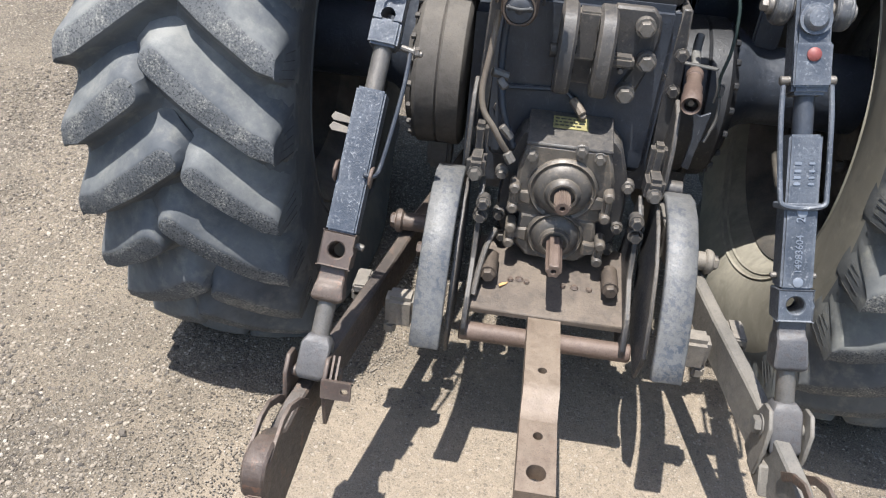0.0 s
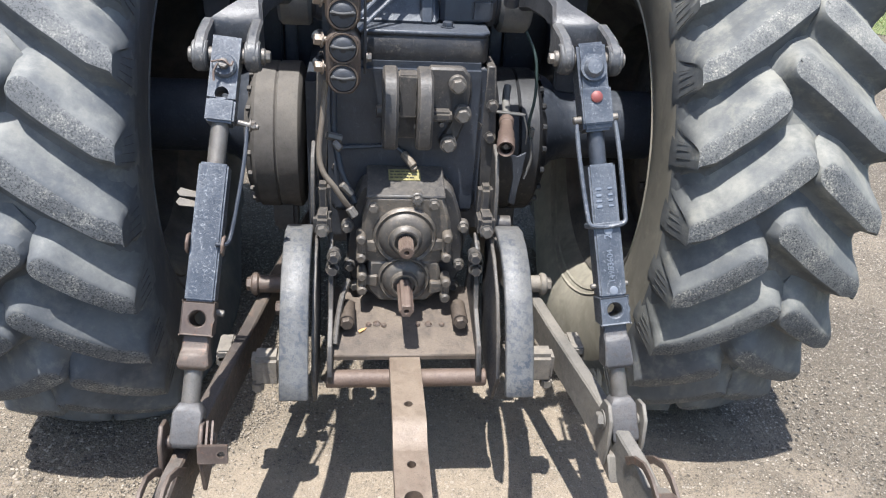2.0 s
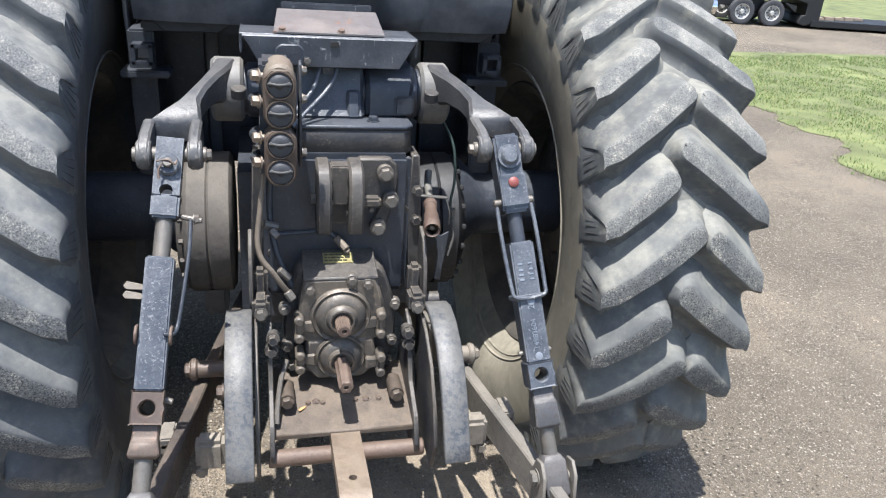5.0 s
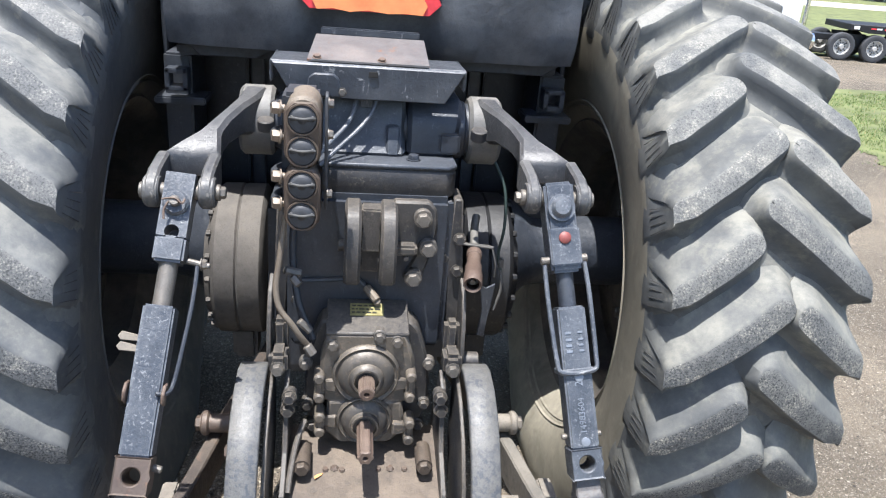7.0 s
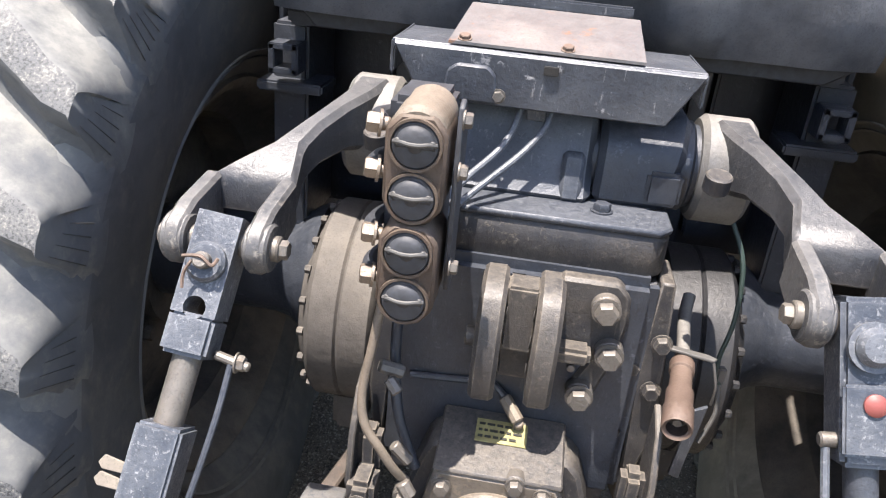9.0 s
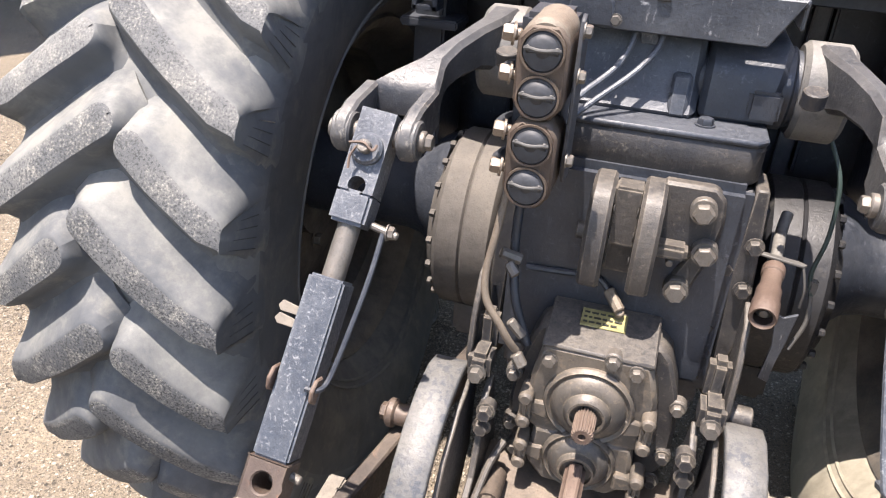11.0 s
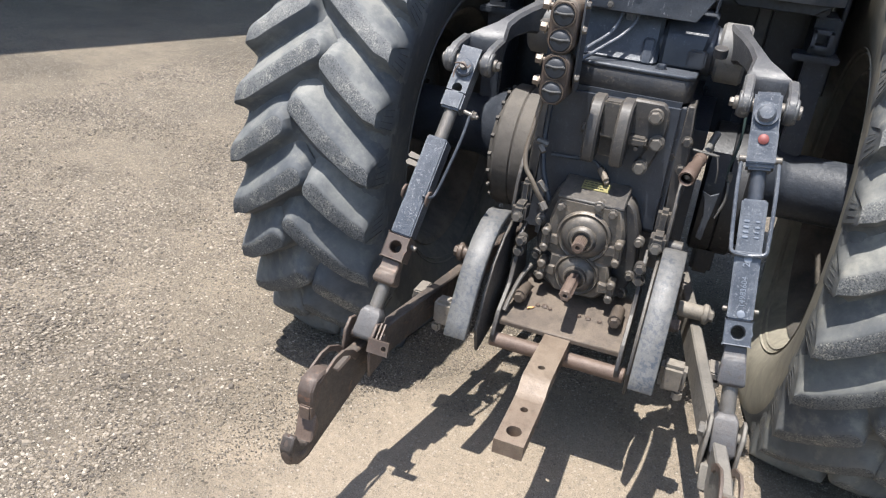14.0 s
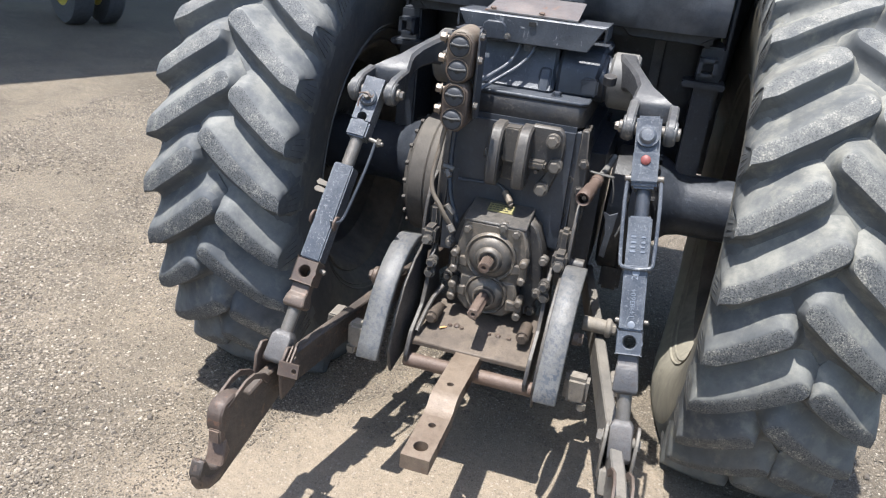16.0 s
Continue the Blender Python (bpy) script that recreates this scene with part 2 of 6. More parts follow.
def ground_mat():
    """Compacted gravel: patches of grey-brown and tan, grit of every tone, and pale trodden sand behind the hitch."""
    m, nt, bsdf = node_mat("gravel_yard")
    v = coords(nt, 1.0, (1, 1, 1), False)
    big, mid = noise_tex(nt, v, 0.55, 6, 0.55, 0.4), noise_tex(nt, v, 4.0, 8, 0.65)
    fine, dust = noise_tex(nt, v, 260.0, 3, 0.7), noise_tex(nt, v, 38.0, 7, 0.75)
    col = mix(nt, ramp(nt, big, 0.40, 0.62), (0.108, 0.089, 0.067), (0.208, 0.170, 0.126))
    col = mix(nt, mult(nt, ramp(nt, mid, 0.45, 0.7), 0.6), col, (0.068, 0.057, 0.045))
    dist = nt.nodes.new("ShaderNodeVectorMath")
    dist.operation = "DISTANCE"
    dist.inputs[1].default_value = (0.12, -0.62, 0.0)
    nt.links.new(v, dist.inputs[0])
    wob = nt.nodes.new("ShaderNodeMath")
    wob.operation = "MULTIPLY_ADD"
    wob.inputs[1].default_value = 1.6
    nt.links.new(mid, wob.inputs[0])
    nt.links.new(dist.outputs["Value"], wob.inputs[2])
    sand = ramp(nt, mult(nt, wob.outputs[0], 0.25), 0.38, 0.53, (1, 1, 1), (0, 0, 0))
    col = mix(nt, mult(nt, sand, 0.88), col, (0.262, 0.213, 0.158))
    col = mix(nt, mult(nt, ramp(nt, dust, 0.42, 0.62), 0.45), col, (0.150, 0.124, 0.096))
    height = mult(nt, fine, 0.7)
    for scale, amount, pick in ((310.0, 0.9, 0.40), (150.0, 0.95, 0.52), (78.0, 0.95, 0.66)):
        warp = nt.nodes.new("ShaderNodeMix")
        warp.data_type = "VECTOR"
        warp.inputs[0].default_value = 0.0028
        nt.links.new(v, warp.inputs[4])
        jitter = nt.nodes.new("ShaderNodeTexNoise")
        jitter.inputs["Scale"].default_value = scale * 1.3
        nt.links.new(v, jitter.inputs["Vector"])
        nt.links.new(jitter.outputs["Color"], warp.inputs[5])
        vo = nt.nodes.new("ShaderNodeTexVoronoi")
        vo.inputs["Scale"].default_value = scale
        nt.links.new(warp.outputs[1], vo.inputs["Vector"])
        cell = nt.nodes.new("ShaderNodeSeparateColor")
        nt.links.new(vo.outputs["Color"], cell.inputs[0])
        stone = ramp(nt, cell.outputs[0], 0.15, 1.0, (0.045, 0.039, 0.033), (0.44, 0.385, 0.315))
        core = ramp(nt, vo.outputs["Distance"], 0.30, 0.44, (1, 1, 1), (0, 0, 0))
        some = mult(nt, mult(nt, core, ramp(nt, cell.outputs[1], pick, pick + 0.03)), ramp(nt, sand, 0, 1, (1, 1, 1), (0.40,) * 3))
        some = mult(nt, some, ramp(nt, mid, 0.28, 0.50, (0.35,) * 3, (1, 1, 1)))
        col = mix(nt, mult(nt, some, amount), col, stone)
        add = nt.nodes.new("ShaderNodeMath")
        add.operation = "ADD"
        nt.links.new(some, add.inputs[0])
        nt.links.new(height, add.inputs[1])
        height = add.outputs[0]
    col = mix(nt, mult(nt, ramp(nt, fine, 0.52, 0.60), ramp(nt, sand, 0, 1, (0.75,) * 3, (0.35,) * 3)), col, (0.030, 0.032, 0.027))
    nt.links.new(col, bsdf.inputs["Base Color"])
    bsdf.inputs["Roughness"].default_value = 0.92
    bsdf.inputs["Specular IOR Level"].default_value = 0.2
    bump(nt, bsdf, height, 0.8, 0.0035)
    return m


gravel_yard = ground_mat()


def island_mat(name, stops, rough=0.85):
    """A colour of its own for every loose piece of one joined mesh."""
    m, nt, bsdf = node_mat(name)
    g = nt.nodes.new("ShaderNodeNewGeometry")
    r = nt.nodes.new("ShaderNodeValToRGB")
    els = r.color_ramp.elements
    while len(els) < len(stops):
        els.new(0.5)
    for e, (p, c) in zip(els, stops):
        e.position, e.color = p, (*c, 1)
    nt.links.new(g.outputs["Random Per Island"], r.inputs[0])
    v = coords(nt)
    col = mix(nt, mult(nt, ramp(nt, noise_tex(nt, v, 60.0, 4), 0.4, 0.7), 0.3), r.outputs[0], [0.6 * c for c in stops[0][1]])
    nt.links.new(col, bsdf.inputs["Base Color"])
    bsdf.inputs["Roughness"].default_value = rough
    return m


pebble_mat = island_mat("pebbles", ((0, (0.048, 0.040, 0.033)), (0.25, (0.118, 0.099, 0.078)), (0.62, (0.182, 0.151, 0.115)), (0.90, (0.258, 0.217, 0.168)), (1, (0.38, 0.335, 0.27))))
grass_mat = island_mat("grass_blades", ((0, (0.045, 0.095, 0.018)), (0.5, (0.095, 0.155, 0.032)), (0.82, (0.16, 0.195, 0.052)), (1, (0.30, 0.255, 0.12))), 0.7)
leaf_mat = island_mat("tree_leaves", ((0, (0.025, 0.05, 0.014)), (0.5, (0.045, 0.085, 0.022)), (1, (0.085, 0.13, 0.035))), 0.7)
lawn_mat = plain("lawn_soil", (0.105, 0.118, 0.042), 0.9, 0, 0.45, 2.2)
lane_mat = plain("lane_gravel", (0.46, 0.40, 0.33), 0.9, 0, 0.12, 2)
bark_mat = plain("bark", (0.10, 0.08, 0.06), 0.9)
shed_metal = plain("shed_metal", (0.30, 0.31, 0.31), 0.6)
shed_wood = plain("shed_wood", (0.12, 0.09, 0.065), 0.8)
trailer_black = plain("trailer_black", (0.009, 0.009, 0.010), 0.6)
white_paint = plain("white_paint", (0.72, 0.72, 0.70), 0.4, 0, 0.08)
far_rubber = plain("far_rubber", (0.045, 0.046, 0.05), 0.8)
rim_yellow = plain("rim_yellow", (0.40, 0.33, 0.06), 0.5)
chrome = plain("chrome", (0.75, 0.75, 0.75), 0.15, 1.0, 0.05)
dull_rim = plain("dull_rim", (0.40, 0.39, 0.37), 0.6, 0, 0.2, 12)
deck_wood = plain("deck_wood", (0.25, 0.2, 0.15), 0.8)


# ---- mesh helpers ----
def part(name, bm, material, parent=None, label="", angle=35):
    """Links a bmesh as ONE mesh object under a thing or a part."""
    bmesh.ops.recalc_face_normals(bm, faces=bm.faces)
    me = bpy.data.meshes.new(name)
    bm.to_mesh(me)
    bm.free()
    me.materials.append(material)
    me.shade_smooth()
    me.set_sharp_from_angle(angle=radians(angle))
    ob = new(name, me)
    ob.parent = parent
    if label:
        ob["label"] = label
    return ob


def put_in(bm, tmp, m=None):
    if m is not None:
        tmp.transform(m)
    me = bpy.data.meshes.new("tmp")
    tmp.to_mesh(me)
    tmp.free()
    bm.from_mesh(me)
    bpy.data.meshes.remove(me)
    return bm


def bevel_all(bm, width, segs=2):
    if width > 0:
        edges = [e for e in bm.edges if len(e.link_faces) == 2 and e.calc_face_angle(0) > 0.5]
        bmesh.ops.bevel(bm, geom=edges, offset=width, segments=segs, affect="EDGES", clamp_overlap=True)


def box(bm, centre, size, bev=0.004, m=None, taper=1.0):
    """A rounded box; taper scales its top in x and y."""
    t = bmesh.new()
    bmesh.ops.create_cube(t, size=1.0)
    for v in t.verts:
        k = taper if v.co.z > 0 else 1.0
        v.co = Vector((v.co.x * size[0] * k, v.co.y * size[1] * k, v.co.z * size[2]))
    bevel_all(t, bev)
    t.transform(Matrix.Translation(centre))
    return put_in(bm, t, m)


def prism(bm, outline, lo, hi, axes="yz", bev=0.003, m=None):
    """An outline in the plane of two axes, run from lo to hi along the third."""
    third = ({0, 1, 2} - {"xyz".index(a) for a in axes}).pop()
    a, b = ("xyz".index(c) for c in axes)
    t = bmesh.new()
    rings = []
    for level in (lo, hi):
        ring = []
        for p, q in outline:
            co = [0, 0, 0]
            co[a], co[b], co[third] = p, q, level
            ring.append(t.verts.new(co))
        rings.append(ring)
    n = len(outline)
    t.faces.new(rings[0])
    t.faces.new(rings[1])
    for i in range(n):
        t.faces.new((rings[0][i], rings[0][(i + 1) % n], rings[1][(i + 1) % n], rings[1][i]))
    bmesh.ops.recalc_face_normals(t, faces=t.faces)
    bevel_all(t, bev, 1)
    return put_in(bm, t, m)


def frame_of(p, q):
    p, q = Vector(p), Vector(q)
    return Matrix.Translation(p) @ (q - p).to_track_quat("Z", "Y").to_matrix().to_4x4(), (q - p).length


def lathe(bm, profile, m=None, segs=24, closed=False):
    """(radius, height) pairs turned round the z axis of m."""
    t = bmesh.new()
    rings = []
    for r, h in profile:
        if r < 1e-6:
            rings.append([t.verts.new((0, 0, h))])
        else:
            rings.append([t.verts.new((r * math.cos(2 * math.pi * i / segs), r * math.sin(2 * math.pi * i / segs), h)) for i in range(segs)])
    pairs = list(zip(rings, rings[1:])) + ([(rings[-1], rings[0])] if closed else [])
    for a, b in pairs:
        for i in range(segs):
            j = (i + 1) % segs
            if len(a) == 1 and len(b) == 1:
                continue
            if len(a) == 1:
                t.faces.new((a[0], b[i], b[j]))
            elif len(b) == 1:
                t.faces.new((a[i], a[j], b[0]))
            else:
                t.faces.new((a[i], a[j], b[j], b[i]))
    return put_in(bm, t, m)


def rod(bm, p, q, r, segs=18, bev=0.002, r2=None):
    """A round bar with softened ends between two points."""
    m, length = frame_of(p, q)
    r2 = r if r2 is None else r2
    return lathe(bm, [(0, 0), (r - bev, 0), (r, bev), (r2, length - bev), (r2 - bev, length), (0, length)], m, segs)


def hexhead(bm, p, direction, r=0.012, h=0.012, washer=True):
    """A hexagon bolt head on a washer, standing on p and pointing along direction."""
    m, _ = frame_of(p, Vector(p) + Vector(direction))
    if washer:
        lathe(bm, [(0, 0), (r * 1.25, 0), (r * 1.25, h * 0.2), (0, h * 0.2)], m, 14)
    lathe(bm, [(0, h * 0.2), (r, h * 0.2), (r, h * 0.85), (r * 0.86, h * 1.05), (0, h * 1.05)], m @ pose(0, 0, 0, 0, 0, 11), 6)
    return bm


def smooth_path(points, steps=6):
    pts = [Vector(p) for p in points]
    out = []
    for i in range(len(pts) - 1):
        a, b, c, d = pts[max(i - 1, 0)], pts[i], pts[i + 1], pts[min(i + 2, len(pts) - 1)]
        for k in range(steps):
            t = k / steps
            out.append(0.5 * (2 * b + (c - a) * t + (2 * a - 5 * b + 4 * c - d) * t * t + (3 * b - a - 3 * c + d) * t ** 3))
    return out + [pts[-1]]


def tube(bm, points, r, segs=10, steps=6):
    """A round pipe or cable along a smoothed path."""
    pts = smooth_path(points, steps)
    t = bmesh.new()
    rings, up = [], None
    for i, p in enumerate(pts):
        d = (pts[min(i + 1, len(pts) - 1)] - pts[max(i - 1, 0)]).normalized()
        up = d.orthogonal().normalized() if up is None else (up - d * up.dot(d)).normalized()
        side = d.cross(up)
        rings.append([t.verts.new(p + r * (math.cos(2 * math.pi * k / segs) * up + math.sin(2 * math.pi * k / segs) * side)) for k in range(segs)])
    for a, b in zip(rings, rings[1:]):
        for k in range(segs):
            t.faces.new((a[k], a[(k + 1) % segs], b[(k + 1) % segs], b[k]))
    t.faces.new(rings[0])
    t.faces.new(rings[-1])
    return put_in(bm, t)


def sweep(bm, stations, bev=0.0):
    """A bar through stations of four or more corners each, closed at both ends."""
    t = bmesh.new()
    rings = [[t.verts.new(c) for c in ring] for ring in stations]
    n = len(rings[0])
    for a, b in zip(rings, rings[1:]):
        for k in range(n):
            t.faces.new((a[k], a[(k + 1) % n], b[(k + 1) % n], b[k]))
    t.faces.new(rings[0])
    t.faces.new(rings[-1])
    bmesh.ops.recalc_face_normals(t, faces=t.faces)
    bevel_all(t, bev, 1)
    return put_in(bm, t)


def ring_plate(bm, r_in, r_out, h, m, segs=24):
    """A flat ring with a real hole."""
    return lathe(bm, [(r_in, 0), (r_out, 0), (r_out, h), (r_in, h)], m, segs, closed=True)


def mirror(bm):
    bmesh.ops.scale(bm, vec=(-1, 1, 1), verts=bm.verts)
    return bm


X_AXIS = pose(0, 0, 0, 0, 90, 0)


# ---- ground, lawn, lane ----
def nonuniform(lo, hi, a, b, fine, grow=1.35):
    """Lines close together from a to b, ever wider apart beyond."""
    out = list(np.arange(a, b + fine / 2, fine))
    step = fine
    while out[-1] < hi:
        step *= grow
        out.append(out[-1] + step)
    step = fine
    while out[0] > lo:
        step *= grow
        out.insert(0, out[0] - step)
    return out


def build_ground():
    xs, ys = nonuniform(-700, 700, -3.2, 3.0, 0.06), nonuniform(-500, 900, -2.0, 4.0, 0.06)
    verts, faces = [], []
    for y in ys:
        for x in xs:
            near = max(0.0, 1.0 - max(abs(x) / 5.0, abs(y - 1) / 5.0))
            z = near * (0.010 * noise.noise((x * 1.1, y * 1.1, 0)) + 0.005 * noise.noise((x * 5, y * 5, 3)) + 0.003 * noise.noise((x * 14, y * 14, 7)))
            verts.append((x, y, z))
    w = len(xs)
    for j in range(len(ys) - 1):
        for i in range(w - 1):
            faces.append((j * w + i, j * w + i + 1, (j + 1) * w + i + 1, (j + 1) * w + i))
    me = bpy.data.meshes.new("ground")
    me.from_pydata(verts, [], faces)
    me.materials.append(gravel_yard)
    me.shade_smooth()
    return tagged(new("ground", me), "sunlit pale tan compacted gravel yard with loose stones", "ground", kind="structure")


ground = build_ground()


def scatter_pebbles():
    """Loose stones lying on the yard, joined into one mesh."""
    rng = np.random.RandomState(4)
    base = np.array([(math.cos(a), math.sin(a), -0.25) for a in np.arange(5) * 1.2566] + [(0.72 * math.cos(a), 0.72 * math.sin(a), 0.75) for a in np.arange(4) * 1.5708 + 0.4])
    tri = np.array([(0, 1, 5), (1, 2, 6), (1, 6, 5), (2, 3, 7), (2, 7, 6), (3, 4, 7), (4, 8, 7), (4, 0, 8), (0, 5, 8), (5, 6, 7), (5, 7, 8)])
    near = 330000
    X = 0.12 - 3.9 * rng.uniform(0, 1, near) ** 1.25 + rng.uniform(-0.1, 2.0, near) * (rng.uniform(0, 1, near) < 0.36)
    Y = -1.1 + 4.6 * rng.uniform(0, 1, near) ** 1.3
    Y -= 0.8 * rng.uniform(0, 1, near) ** 3
    luck, u = rng.uniform(-1, 1, near), rng.uniform(0, 1, near)
    keep = []
    for k in range(near):
        x, y = X[k], Y[k]
        sandy = math.hypot(x - 0.12, y + 0.62) < 0.95 + 0.5 * noise.noise((x * 2, y * 2, 9))
        if noise.noise((x * 1.3, y * 1.3, 5)) + 0.4 * luck[k] + (0.26 if x < -0.95 else 0.04) - (0.66 if sandy else 0) > 0.02:
            keep.append(k)
    X, Y, u, n = X[keep], Y[keep], u[keep], len(keep)
    loose = np.hypot(X - 0.12, Y + 0.62) > 1.15
    r = 0.0021 + 0.0048 * u ** 2.4 * np.where(X < -0.8, 1.0, 0.6) * np.where(loose, 1.0, 0.35) + np.where((rng.uniform(0, 1, n) < 0.003) & loose, rng.uniform(0.002, 0.008, n), 0.0)
    a = rng.uniform(0, 6.28, n)
    P = base[None] * (1 + 0.28 * rng.uniform(-1, 1, (n, len(base), 1))) * r[:, None, None] * np.array([1.25, 0.95, 0.55])
    c, s = np.cos(a)[:, None], np.sin(a)[:, None]
    V = np.stack([P[..., 0] * c - P[..., 1] * s + X[:, None], P[..., 0] * s + P[..., 1] * c + Y[:, None], P[..., 2] + (r * 0.22)[:, None]], -1).reshape(-1, 3)
    F = (tri[None] + (np.arange(n) * len(base))[:, None, None]).reshape(-1, 3)
    me = bpy.data.meshes.new("loose_gravel")
    me.from_pydata(V.tolist(), [], F.tolist())
    me.materials.append(pebble_mat)
    return tagged(new("loose_gravel", me), "small loose grey and pale stones strewn over the yard", "gravel", kind="stuff")


scatter_pebbles()


def lawn_left(y):
    return 4.62 + 0.25 * math.sin(y * 1.7) + 0.12 * math.sin(y * 5.1) + 0.16 * noise.noise((y * 3.1, 0, 1)) + 0.07 * noise.noise((y * 11, 0, 2))


def build_lawn():
    """The lawn's soil and its blades, two sheets of stuff on the ground."""
    bm = bmesh.new()
    n = 420
    rows = []
    for j in range(n + 1):
        y = -14 + 22.8 * j / n
        rows.append([bm.verts.new((lawn_left(y), y, 0.0055)), bm.verts.new((60, y + (5.0 if j == n else 0), 0.0055))])
    for a, b in zip(rows, rows[1:]):
        bm.faces.new((a[0], a[1], b[1], b[0]))
    tagged(part("lawn", bm, lawn_mat), "short green lawn beside the gravel yard", "lawn", kind="structure")
    rng = np.random.RandomState(9)
    V, F = [], []
    for k in range(150000):
        u = rng.uniform() ** 1.3
        x, y = 4.1 + 9.5 * u, rng.uniform(1.5, 9.6)
        if y > 8.75 + 0.1 * (x - 7.0):
            continue
        inside = x - lawn_left(y)
        if inside < 0 and rng.uniform() < 0.35 - inside * 3.5:
            continue
        bare = noise.noise((x * 0.9, y * 1.6, 11)) + 0.5 * noise.noise((x * 3.3, y * 4.0, 5))
        if bare < -0.16 and rng.uniform() < 0.85:
            continue
        if inside < 0.6 and rng.uniform() < 0.55 - inside * 0.6:
            continue
        h, a, lean = rng.uniform(0.010, 0.034), rng.uniform(0, 6.28), rng.uniform(0.2, 1.0)
        w = 0.0030 + 0.0030 * u
        dx, dy = math.cos(a), math.sin(a)
        i = len(V)
        V += [(x - dy * w, y + dx * w, 0.003), (x + dy * w, y - dx * w, 0.003), (x + dx * h * lean, y + dy * h * lean, 0.005 + h)]
        F.append((i, i + 1, i + 2))
    me = bpy.data.meshes.new("grass")
    me.from_pydata(V, [], F)
    me.materials.append(grass_mat)
    tagged(new("grass", me), "short green grass with dry straw-coloured patches", "grass", kind="stuff")


build_lawn()

# the field beyond the lane, and the far road
bm = bmesh.new()
prism(bm, [(-60, 13.2), (90, 13.2), (90, 34), (-60, 34)], 0.008, 0.014, "xy", 0)
tagged(part("field", bm, lawn_mat), "mown green field beyond the gravel lane", "field", kind="structure")
bm = bmesh.new()
prism(bm, [(-80, 34.2), (120, 34.2), (120, 40), (-80, 40)], 0.008, 0.016, "xy", 0)
tagged(part("road", bm, lane_mat), "pale distant road beyond the field", "road", kind="structure")
bm = bmesh.new()
prism(bm, [(-80, 40.2), (120, 40.2), (120, 200), (-80, 200)], 0.008, 0.014, "xy", 0)
tagged(part("verge", bm, lawn_mat), "green verge in front of distant trees", "field", kind="structure")


# ---- the tractor ----
tractor = tagged(new("tractor"), "worn black farm tractor seen at its rear hitch, parked on gravel", "tractor")
WHEEL_Y, WHEEL_Z, TIP_R = 0.718, 0.683, 0.857
MID = 0.8175
LUGS = 30


def crown(x):
    """Radius of the tread surface under the lugs at x."""
    u = (x - MID) / 0.22
    return 0.806 - 0.036 * u * u


def build_tyre(side, name_label):
    prof = [(0.662, 0.440), (0.640, 0.462), (0.617, 0.50), (0.602, 0.56), (0.595, 0.62), (0.590, 0.67), (0.589, 0.705), (0.593, 0.735), (0.606, 0.760)]
    half_turn = len(prof)
    prof += [(x, crown(x)) for x in np.linspace(0.622, 2 * MID - 0.622, 11)]
    prof += [(2 * MID - x, r) for x, r in reversed(prof[:half_turn])]
    segs = 144
    bm = bmesh.new()
    rings = []
    for i in range(segs):
        a = 2 * math.pi * i / segs
        ring = []
        for x, r in prof:
            y, z = WHEEL_Y - r * math.cos(a), WHEEL_Z + r * math.sin(a)
            flat = max(0.0, 0.10 - z) / 0.10
            low = math.degrees(abs(math.atan2(y - WHEEL_Y, WHEEL_Z - z)))
            bulge = (0.014 * min(flat, 2.0) + 0.052 * math.exp(-(low / 38) ** 2) * max(0.0, 1 - ((r - 0.585) / 0.15) ** 2)) * (1 if x > MID else -1)
            ring.append(bm.verts.new((side * (x + bulge), y, max(z, -0.004))))
        rings.append(ring)
    for a, b in zip(rings, rings[1:] + rings[:1]):
        for k in range(len(prof) - 1):
            bm.faces.new((a[k], a[k + 1], b[k + 1], b[k]))
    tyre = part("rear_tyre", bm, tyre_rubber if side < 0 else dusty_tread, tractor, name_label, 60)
    # shade is put into the left wall's colour; the right keeps its dust tan
    skin = shaded_wall if side < 0 else dusty_wall
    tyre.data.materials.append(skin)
    for f in tyre.data.polygons:
        if math.hypot(f.center.y - WHEEL_Y, f.center.z - WHEEL_Z) < 0.715:
            f.material_index = 1
    # raised rings on the inner wall
    for r, x in ((0.485, 0.6235), (0.500, 0.6150)):
        bm = bmesh.new()
        m = Matrix.Translation((side * x, WHEEL_Y, WHEEL_Z)) @ X_AXIS
        lathe(bm, [(r - 0.004, -0.004), (r, 0.0025), (r + 0.004, -0.004)], m if side < 0 else m @ pose(0, 0, 0, 180, 0, 0), 90, closed=True)
        for v in bm.verts:
            low = math.degrees(abs(math.atan2(v.co.y - WHEEL_Y, WHEEL_Z - v.co.z)))
            v.co.x -= side * 0.052 * math.exp(-(low / 38) ** 2) * max(0.0, 1 - ((r - 0.585) / 0.15) ** 2)
            v.co.z = max(v.co.z, 0.002)
        part("sidewall_ring", bm, skin, tyre)
    return tyre


def carcass_r(x):
    """Radius of the bare carcass at x, shoulder included."""
    for (x0, r0), (x1, r1) in (((0.583, 0.690), (0.589, 0.705)), ((0.589, 0.705), (0.593, 0.735)), ((0.593, 0.735), (0.606, 0.760)), ((0.606, 0.760), (0.622, crown(0.622)))):
        if x <= x1:
            return r0 + (r1 - r0) * (x - x0) / (x1 - x0)
    return crown(x)


